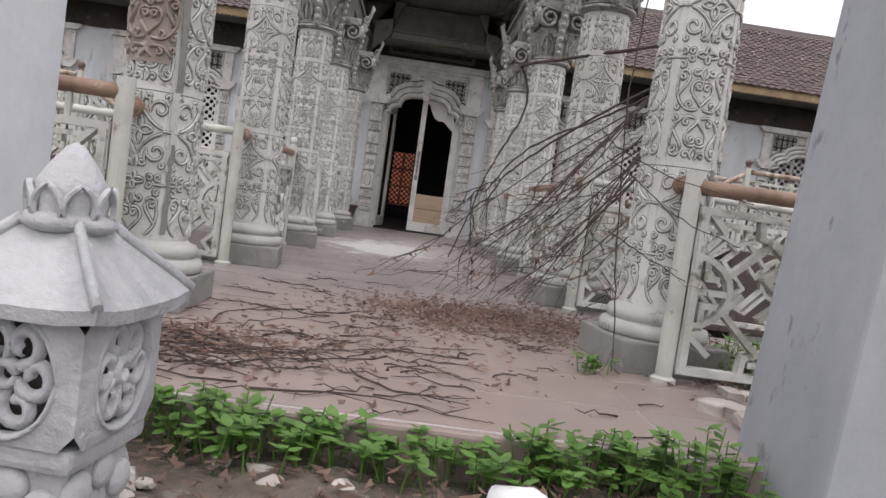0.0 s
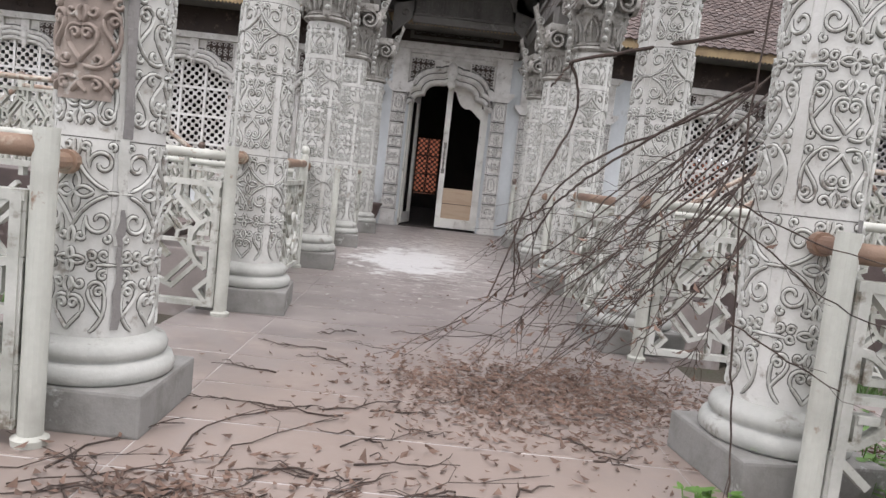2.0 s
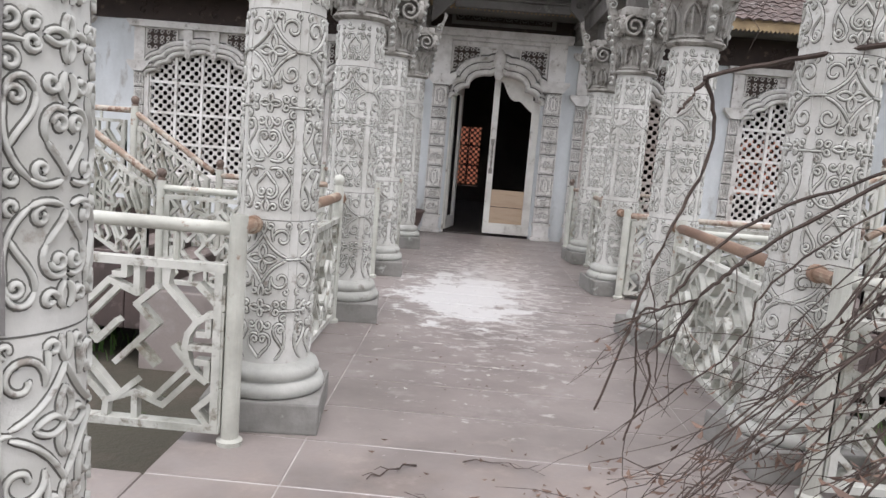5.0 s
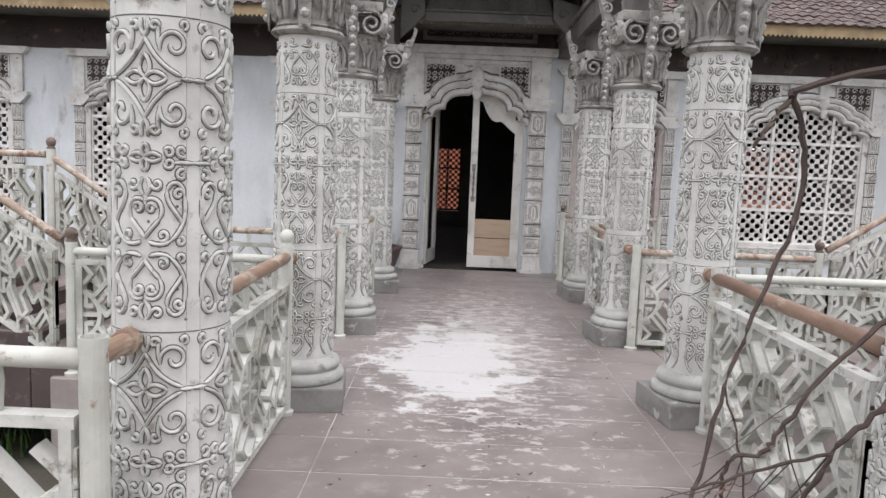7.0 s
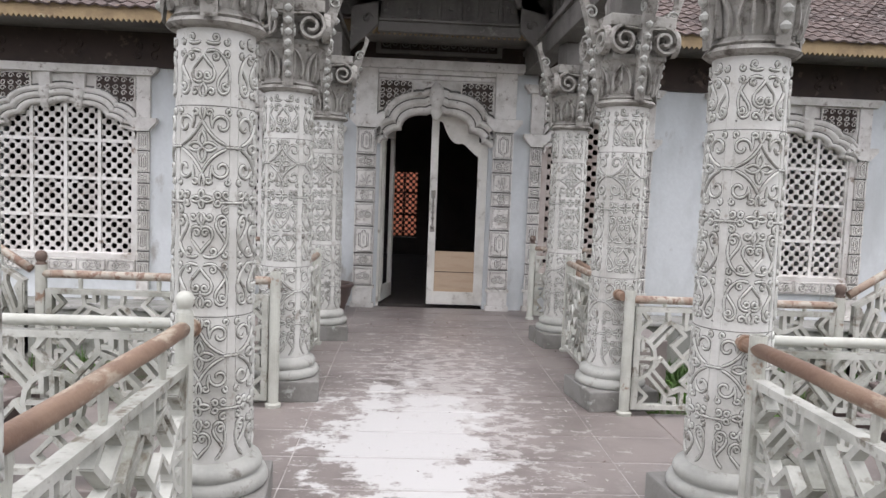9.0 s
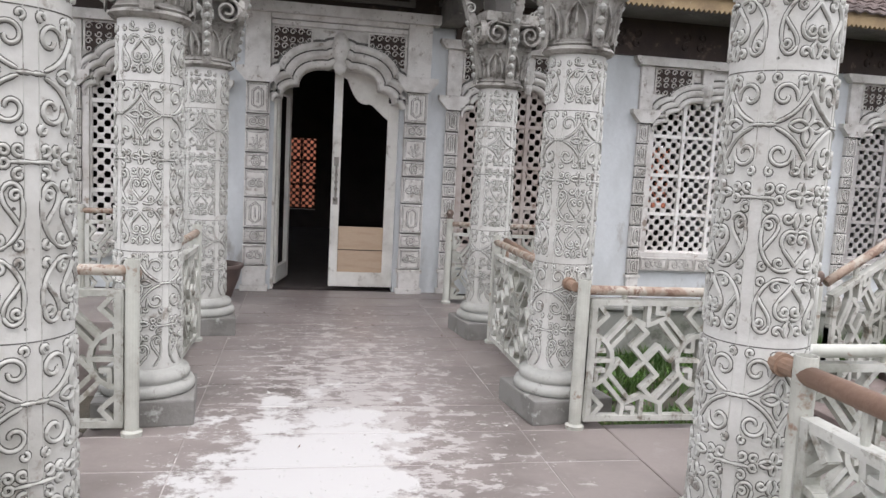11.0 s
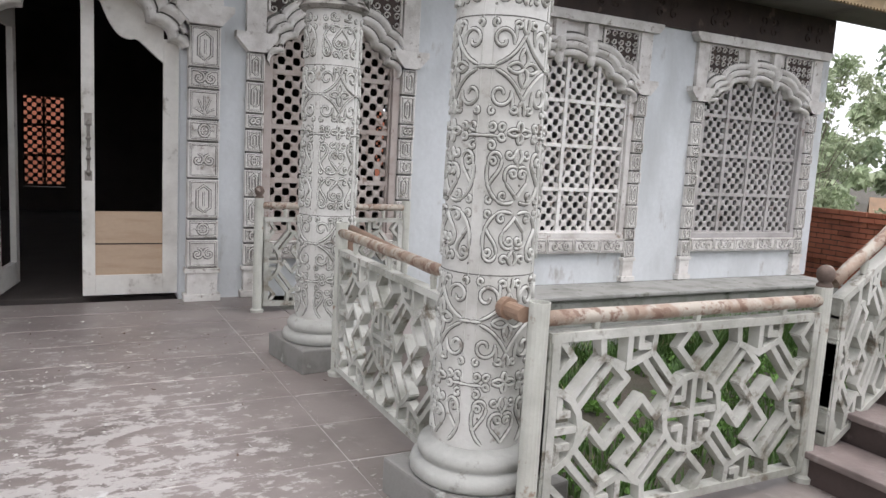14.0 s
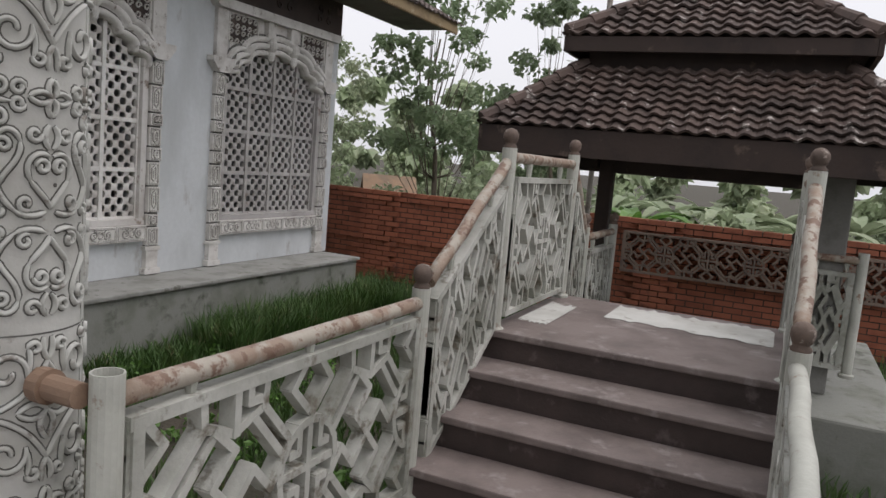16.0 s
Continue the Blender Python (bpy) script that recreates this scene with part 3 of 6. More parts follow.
def lattice(x0, x1, z0, z1, cols, rows, y, parent, mat):
    """A timber lattice: glazing bars and panels pierced with staggered round holes."""
    fr = bmesh.new()
    b = 0.042
    for i in range(cols + 1):
        x = x0 + (x1 - x0) * i / cols
        box(fr, x - b / 2, x + b / 2, y - 0.024, y + 0.03, z0, z1)
    for j in range(rows + 1):
        z = z0 + (z1 - z0) * j / rows
        box(fr, x0, x1, y - 0.018, y + 0.03, z - b / 2, z + b / 2)
    part("glazing_bar", fr, LATTICE_BAR if mat is LATTICE else mat, parent)
    bm = bmesh.new()
    pitch = 0.069
    nx = max(4, round((x1 - x0) / pitch))
    nz = max(4, round((z1 - z0) / pitch))
    px, pz = (x1 - x0) / nx, (z1 - z0) / nz
    for i in range(nx):
        for j in range(nz):
            cx, cz = x0 + (i + 0.5) * px, z0 + (j + 0.5) * pz
            sq = [(-1, -1), (0, -1), (1, -1), (1, 0), (1, 1), (0, 1), (-1, 1), (-1, 0)]
            outer = [bm.verts.new((cx + a * px / 2, y, cz + c * pz / 2)) for a, c in sq]
            if (i + j) % 2:
                ang = [math.atan2(c, a) for a, c in sq]
                r = min(px, pz) * 0.59
                inner = [bm.verts.new((cx + r * math.cos(t), y, cz + r * math.sin(t))) for t in ang]
                deep = [bm.verts.new((cx + r * math.cos(t), y + 0.03, cz + r * math.sin(t))) for t in ang]
                for k in range(8):
                    m = (k + 1) % 8
                    bm.faces.new((outer[k], outer[m], inner[m], inner[k]))
                    bm.faces.new((inner[k], inner[m], deep[m], deep[k]))
            else:
                top = bm.verts.new((cx, y - 0.008, cz))
                for k in range(8):
                    bm.faces.new((outer[k], outer[(k + 1) % 8], top))
    part("pierced_panel", bm, mat, parent)


WIN_CUSPS = ((0.80, 0.30), (0.60, 0.62), (0.20, 0.92))
DOOR_CUSPS = ((0.86, 0.12), (0.62, 0.42), (0.16, 0.86))


def window(cx, half, cols, bars):
    ob = thing("window", "carved stone window with a lobed arch and a pierced timber lattice", "window", "windows of the hall", (cx, WY, 0), kind="structure")
    lattice(-half + 0.03, half - 0.03, 0.56, 2.46, cols, 4, 0.05, ob, bars)
    fb = bmesh.new()
    for s in (-1, 1):
        box(fb, s * half - 0.035, s * half + 0.035, -0.02, 0.12, 0.54, 2.5, 0.005)
    box(fb, -half - 0.03, half + 0.03, -0.03, 0.12, 0.50, 0.56, 0.005)
    part("window_frame", fb, bars, ob)
    for s in (-1, 1):
        pilaster(s * (half + 0.115), 0.0, 2.12, 0.15, 0, ob, STONE, 9)
        bm = bmesh.new()
        box(bm, s * (half + 0.115) - 0.085, s * (half + 0.115) + 0.085, -0.05, 0.05, 2.285, 2.80, 0.006)
        part("upper_block", bm, STONE, ob)
    arch_head(half - 0.01, 2.02, 0.42, WIN_CUSPS, half + 0.028, 2.80, 0.03, ob, STONE, pw=0.25, ph=0.30)
    cb = bmesh.new()
    prism(cb, [(-half - 0.24, 2.80), (half + 0.24, 2.80), (half + 0.30, 2.87), (half + 0.30, 2.90), (-half - 0.30, 2.90), (-half - 0.30, 2.87)], -0.11, 0.05)
    part("cornice", cb, STONE, ob)
    for s in (-1, 1):
        bm = bmesh.new()
        lathe(bm, [(0.0, 2.33), (0.035, 2.36), (0.05, 2.42), (0.04, 2.46), (0.065, 2.50), (0.07, 2.56), (0.05, 2.61)], 12, (s * half * 0.24, -0.07, 0), caps=False)
        box(bm, s * half * 0.24 - 0.07, s * half * 0.24 + 0.07, -0.075, 0.02, 2.62, 2.80, 0.006)
        part("pendant", bm, STONE, ob)
    # carved sill band
    sb = bmesh.new()
    n = 5 if half > 0.7 else 3
    pr, gr = bmesh.new(), bmesh.new()
    for i in range(n):
        a, b = -half - 0.03 + (2 * half + 0.06) * i / n, -half - 0.03 + (2 * half + 0.06) * (i + 1) / n
        box(sb, a + 0.004, b - 0.004, -0.065, 0.03, 0.34, 0.498, 0.006)
        m = (a + b) / 2
        put = lambda u, v, hh: (m + u, -0.065 - hh, 0.42 + v)
        e = (b - a) / 2 - 0.02
        carve(pr, gr, [(-e, -0.06), (e, -0.06), (e, 0.06), (-e, 0.06), (-e, -0.06)], put, 0.010, 0.008)
        for s in (-1, 1):
            carve(pr, gr, curl(s * e * 0.5, 0, 0.05, 0.008, 90, 90 + s * 500, 16), put, 0.014, 0.012)
        carve(pr, gr, curl(0, 0, 0.03, 0.03, 0, 360, 10), put, 0.012, 0.012)
    sill = part("sill", sb, STONE, ob)
    part("carving", pr, STONE, sill)
    part("grime_shade", gr, GRIME_SHADE, sill)
    return ob


for cx, half, cols in ((2.775, 0.605, 3), (5.385, 0.865, 4), (8.26, 0.90, 4)):
    window(cx, half, cols, LATTICE_BROWN if half < 0.7 else LATTICE_GREY if cx > 7 else LATTICE)
    window(mirror(cx), half, cols, LATTICE)


def main_door():
    ob = thing("door_1", "carved stone doorway with a lobed arch, one white leaf ajar and one folded inward", "door", at=(AX, WY, 0), kind="structure")
    half = 0.70
    for s in (-1, 1):
        pilaster(s * 0.865, 0.0, 2.28, 0.25, -0.09, ob, STONE, 8)
        part("pilaster_back", boxed(s * 0.865 - 0.118, s * 0.865 + 0.118, -0.04, 0.03, 0.0, 2.44), STONE, ob)
        bm = bmesh.new()
        box(bm, s * 0.875 - 0.135, s * 0.875 + 0.135, -0.13, 0.05, 2.445, 3.02, 0.008)
        part("upper_block", bm, STONE, ob)
    arch_head(half, 2.08, 0.46, DOOR_CUSPS, 0.738, 2.90, 0.10, ob, STONE, thick=1.55, pw=0.215, ph=0.34)
    bm = bmesh.new()
    box(bm, -0.738, 0.738, -0.115, 0.05, 2.90, 2.955, 0.008)
    box(bm, -0.738, 0.738, -0.135, 0.05, 2.962, 3.02, 0.008)
    part("lintel", bm, STONE, ob)
    bm = bmesh.new()
    prism(bm, [(-1.08, 3.02), (1.08, 3.02), (1.13, 3.09), (1.13, 3.13), (-1.13, 3.13), (-1.13, 3.09)], -0.19, 0.05)
    part("cornice", bm, STONE, ob)
    bm = bmesh.new()
    lathe(bm, [(0.0, 2.40), (0.05, 2.43), (0.075, 2.50), (0.05, 2.56), (0.085, 2.62), (0.10, 2.72), (0.07, 2.82), (0.03, 2.86)], 14, (0, -0.145, 0), caps=False)
    part("keystone", bm, STONE, ob, smooth=True)
    # the white leaf, standing shut on the right
    leaf = part("door_leaf", boxed(-0.04, 0.055, 0.10, 0.15, 0.03, 2.60, bevel=0.004), DOORP, ob, "white-painted door leaf with a glass pane over bare plywood")
    bm = bmesh.new()
    box(bm, 0.575, 0.70, 0.10, 0.15, 0.03, 2.16, 0.004)
    box(bm, 0.055, 0.575, 0.10, 0.15, 0.03, 0.20, 0.004)
    glass = [(0.055, 2.42), (0.10, 2.40)] + bezier((0.10, 2.40), (0.17, 2.22), (0.22, 2.12), (0.33, 2.13), 8)[1:] + bezier((0.33, 2.13), (0.38, 2.17), (0.44, 2.06), (0.575, 1.97), 8)[1:]
    head = [(x, 2.08 + z) for x, z in lobed(0.70, 0.46, DOOR_CUSPS) if x > 0.0]
    for (xa, za), (xb, zb) in zip(glass, glass[1:]):
        def top(x):
            for (p, q), (p2, q2) in zip(head, head[1:]):
                if p <= x <= p2:
                    return q + (q2 - q) * (x - p) / max(1e-6, p2 - p) + 0.04
            return head[0][1] + 0.04
        prism(bm, [(xa, za), (xb, zb), (xb, max(zb + 0.02, top(xb))), (xa, max(za + 0.02, top(xa)))], 0.102, 0.148)
    part("stile", bm, DOORP, leaf)
    part("plywood_panel", boxed(0.055, 0.575, 0.115, 0.135, 0.20, 0.73), PLY, leaf, "bare plywood panel").data
    part("rail_seam", boxed(0.055, 0.575, 0.110, 0.116, 0.455, 0.465), WOOD_DARK, leaf)
    hb = bmesh.new()
    tube(hb, [(0.008, 0.10, 1.02), (0.008, 0.05, 1.06), (0.008, 0.05, 1.42), (0.008, 0.10, 1.46)], 0.012, 8)
    for z in (1.05, 1.16, 1.24, 1.32, 1.43):
        lathe(hb, [(0.012, -0.02), (0.022, 0.0), (0.012, 0.02)], 10, (0.008, 0.05, z))
    box(hb, -0.02, 0.036, 0.092, 0.10, 0.98, 1.06)
    box(hb, -0.02, 0.036, 0.092, 0.10, 1.42, 1.52)
    part("handle", hb, STEEL, leaf, "turned metal pull handle")
    # the other leaf, swung inward against the jamb
    leaf2 = part("door_leaf", boxed(-0.69, -0.64, 0.22, 0.32, 0.03, 2.30, bevel=0.004), DOORP, ob, "white door leaf folded open into the hall")
    bm = bmesh.new()
    box(bm, -0.69, -0.64, 0.78, 0.88, 0.03, 2.55, 0.004)
    box(bm, -0.69, -0.64, 0.32, 0.78, 0.03, 0.22, 0.004)
    box(bm, -0.69, -0.64, 0.32, 0.78, 2.20, 2.42, 0.004)
    part("stile", bm, DOORP, leaf2)
    leaf2.matrix_basis = Matrix.Translation((-0.69, 0.22, 0)) @ Matrix.Rotation(radians(-11), 4, "Z") @ Matrix.Translation((0.69, -0.22, 0))
    bm = bmesh.new()
    box(bm, -0.72, -0.665, 0.02, 0.20, 0.0, 2.35, 0.004)
    part("jamb", bm, DOORP, ob)
    return ob


main_door()
# lattice in the far opening of the hall
fw = thing("window", "far lattice window of the hall", "window", "windows of the hall", (0.34, 22.02, 0), kind="structure")
lattice(-0.32, 0.32, 0.42, 1.95, 2, 3, 0.05, fw, WOOD_DARK)
for cx, half in ((7.7, 1.3), (2.8, 0.3), (-1.1, 0.5)):
    fw = thing("window", "far lattice window of the hall", "window", "windows of the hall", (cx, 22.02, 0), kind="structure")
    lattice(-half, half, 0.95, 2.25 if half != 0.3 else 2.02, 4 if half > 1 else 2, 3, 0.05, fw, WOOD_DARK)

# dark timber band under the eaves, with carved boards
for side in (1, -1):
    a, b = (2.05, 9.55) if side > 0 else (mirror(10.4), mirror(2.05))
    fr = tagged(part("frieze", boxed(a, b, WY - 0.03, WY - 0.004, 2.905, 3.34), WOOD_DARK), "dark timber frieze under the eaves", "frieze", kind="structure")
    bm = bmesh.new()
    for i in range(9):
        cx = a + (b - a) * (i + 0.5) / 9
        for j in range(2):
            put = lambda u, v, h: (cx - 0.1 + 0.2 * j + u, WY - 0.032 - h, 3.12 + v)
            ridge(bm, curl(0, 0.05, 0.06, 0.012, -90, 300), put, 0.014, 0.01)
            ridge(bm, curl(0, -0.07, 0.06, 0.012, 90, 480), put, 0.014, 0.01)
    part("carved_board", bm, WOOD_DARK, fr)


# ---- roof of the main building ----
def tile_field(corner, along, up, n_along, n_up, mat, lip=0.028, wave=0.022, name="tile", parent=None, singles=0):
    """Overlapping pantiles in rows from an eave corner; the first rows can be separate pieces."""
    along, up = Vector(along), Vector(up)
    nrm = along.cross(up).normalized()
    if nrm.z < 0:
        nrm = -nrm
    w, h = along.length, up.length
    def shape(bm, o):
        seg = 5
        rows = []
        for v0, lift in ((0.0, lip), (1.12, 0.004)):
            rows.append([bm.verts.new(o + along * (k / seg) + up * v0 + nrm * (lift + wave * math.sin(2 * math.pi * k / seg))) for k in range(seg + 1)])
        low = [bm.verts.new(v.co - nrm * 0.022 + up * 0.01) for v in rows[0]]
        for k in range(seg):
            bm.faces.new((rows[0][k], rows[0][k + 1], rows[1][k + 1], rows[1][k]))
            bm.faces.new((low[k], low[k + 1], rows[0][k + 1], rows[0][k]))
    me = None
    if singles:
        bm = bmesh.new()
        shape(bm, Vector((0, 0, 0)))
        me = mesh_of(bm, name)
        me.materials.append(mat)
    rest = bmesh.new()
    made = 0
    for j in range(n_up):
        a0, a1 = n_along(j)
        for i in range(a0, a1):
            o = Vector(corner) + along * i + up * j + nrm * (0.006 * random.uniform(-1, 1))
            if made < singles:
                ob = new(name, me)
                ob.matrix_basis = Matrix.Translation(o)
                ob.parent = parent
                made += 1
            else:
                shape(rest, o)
    if rest.verts:
        p = part("tile_field", rest, mat, parent)
        tagged(p, kind="stuff")
    else:
        rest.free()


roof = thing("roof", "weathered brown pantile roof over the hall", "roof", kind="structure")
EY, EZ = 13.25, 3.42
tile_field((mirror(10.5), EY - 0.06, EZ), (0.15, 0, 0), (0, 0.16, 0.0833), lambda j: (0, 136), 26, TILE_RED, lip=0.022, wave=0.012, parent=roof)
part("roof_deck", prism(bmesh.new(), [(EY, EZ - 0.03), (18.2, EZ + 2.52), (22.6, EZ + 0.25), (22.6, EZ + 0.18), (18.2, EZ + 2.44), (EY, EZ - 0.10)], mirror(10.5), 11.3), WOOD_DARK, roof).matrix_basis = Matrix(((0, 1, 0, 0), (1, 0, 0, 0), (0, 0, 1, 0), (0, 0, 0, 1)))
part("soffit", boxed(mirror(10.5), 11.3, EY + 0.03, WY - 0.035, EZ - 0.085, EZ - 0.06), PORCH, roof)
bm = bmesh.new()
x = mirror(10.5)
poly = [(mirror(10.5), EZ + 0.03)]
while x < 11.3:
    poly += [(x, EZ - 0.115), (x + 0.03, EZ - 0.15), (x + 0.06, EZ - 0.115)]
    x += 0.06
poly.append((11.3, EZ + 0.03))
prism(bm, poly, EY - 0.02, EY + 0.012)
part("fascia", bm, BOARD, roof, "serrated yellow-brown fascia board")
for s in (11.3, mirror(10.5)):
    part("barge_board", prism(bmesh.new(), [(EY, EZ - 0.14), (18.2, EZ + 2.40), (18.2, EZ + 2.6), (EY, EZ + 0.06)], s - 0.02, s + 0.02), PORCH, roof).matrix_basis = Matrix(((0, 1, 0, 0), (1, 0, 0, 0), (0, 0, 1, 0), (0, 0, 0, 1)))


# ---- columns of the covered walk ----
def shaft_r(z):
    return 0.178 - 0.010 * (z - 0.3) / 1.8


def motif():
    """The right half of one repeat of the scrollwork, 0.90 m high; mirrored for the left half."""
    c = []
    # large four-petalled flower
    for s in (-1, 1):
        c.append(bezier((0, 0), (0.026, s * 0.022), (0.018, s * 0.045), (0, s * 0.068), 8))
        c.append(bezier((0, 0), (0.022, s * 0.026), (0.045, s * 0.020), (0.068, 0), 8))
        # sweeping arcs round it, running over the seam to the next panel
        c.append(bezier((0, s * 0.112), (0.026, s * 0.060), (0.062, s * 0.026), (0.112, s * 0.008), 11))
        # large spiral under the arc, with a small inner curl
        c.append(curl(0.090, s * 0.092, 0.046, 0.010, s * 200, -s * 190, 24))
        c.append(bezier((0.046, s * 0.085), (0.040, s * 0.105), (0.038, s * 0.125), (0.044, s * 0.142), 6))
        c.append(curl(0.031, s * 0.142, 0.016, 0.005, 0, s * 330, 12))
        c.append(bezier((0, s * 0.112), (0.012, s * 0.130), (0.014, s * 0.145), (0.010, s * 0.165), 6))
        c.append(curl(0.118, s * 0.150, 0.014, 0.005, -s * 90, s * 240, 10))
    c.append([(0.108, 0.0), (0.124, 0.0), (0.138, 0.0), (0.15, 0.0)])
    # small flower with a ring of buds
    v = -0.222
    for s in (-1, 1):
        c.append(bezier((0, v), (0.016, v + s * 0.012), (0.012, v + s * 0.030), (0, v + s * 0.040), 7))
        c.append(bezier((0, v), (0.016, v + s * 0.018), (0.036, v + s * 0.014), (0.052, v), 7))
        c.append(curl(0.074, v + s * 0.016, 0.015, 0.007, 180, 180 - s * 420, 12))
        # bar over the seam with curled ends
        c.append(curl(0.112, v - 0.014 + s * 0.034, 0.018, 0.005, -s * 60, -s * 400, 14))
    c.append([(0.088, v - 0.014), (0.11, v - 0.012), (0.13, v - 0.013), (0.15, v - 0.013)])
    # two hearts over one another, each between long drops, mirrored about the waist
    for w, s in ((-0.484, 1), (-0.484, -1)):
        def at(u, d):
            return (u, w + s * d)
        c.append(curl(0.020, w + s * 0.118, 0.017, 0.005, s * 0, s * 420, 16))
        c.append(bezier(at(0.004, 0.140), at(0.034, 0.160), at(0.068, 0.125), at(0.046, 0.088), 10))
        c.append(bezier(at(0.046, 0.088), at(0.030, 0.066), at(0.010, 0.052), at(0, 0.030), 7))
        c.append(bezier(at(0.006, 0.205), at(0.020, 0.190), at(0.020, 0.170), at(0.004, 0.155), 6))
        c.append(curl(0.038, w + s * 0.186, 0.017, 0.005, s * 180, s * 540, 14))
        c.append(curl(0.102, w + s * 0.160, 0.017, 0.005, -s * 20, s * 400, 14))
        c.append(bezier(at(0.119, 0.158), at(0.118, 0.198), at(0.078, 0.205), at(0.068, 0.168), 9))
        c.append(bezier(at(0.068, 0.168), at(0.062, 0.130), at(0.100, 0.110), at(0.112, 0.076), 9))
        c.append(bezier(at(0.119, 0.158), at(0.130, 0.100), at(0.116, 0.055), at(0.078, 0.024), 9))
        c.append(bezier(at(0.078, 0.024), at(0.058, 0.010), at(0.030, 0.012), at(0.012, 0.022), 6))
        c.append(curl(0.056, w + s * 0.040, 0.017, 0.005, -s * 120, s * 260, 14))
        c.append(curl(0.108, w + s * 0.024, 0.014, 0.005, s * 90, -s * 240, 10))
    return c


NAIL_HOLES = ((0.10, 0.118), (0.012, -0.405), (0.098, -0.36), (0.098, -0.60), (0.03, -0.56), (0.125, -0.69))


def lathe_dot(bm, a, z, r=0.005):
    R = shaft_r(z) + 0.0012
    bm.faces.new([bm.verts.new((R * math.cos(a + r * math.cos(t) / R), R * math.sin(a + r * math.cos(t) / R), z + r * math.sin(t))) for t in [k * math.pi / 4 for k in range(8)]])


def column_relief(bm, phase, grime_shade=None):
    half = motif()
    period = 0.90
    for p in range(4):
        mid = p * math.pi / 2 + math.pi / 4 + phase
        for k in range(0, 3):
            z0 = 0.77 + k * period
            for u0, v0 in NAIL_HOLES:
                if grime_shade is not None and 0.4 < z0 + v0 < 2.1:
                    lathe_dot(grime_shade, mid + u0 / 0.19 * (1 if k % 2 else -1), z0 + v0)
            for path in half:
                for s in (1, -1):
                    q = [(s * u, z0 + v) for u, v in path]
                    if min(b for _, b in q) < 0.31 or max(b for _, b in q) > 2.165:
                        continue
                    def put(u, z, h):
                        r = shaft_r(z) + h
                        a = mid + u / 0.19
                        return (r * math.cos(a), r * math.sin(a), z)
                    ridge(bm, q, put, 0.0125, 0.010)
                    if grime_shade is not None:
                        ridge(grime_shade, q, put, 0.0265, 0.0012)


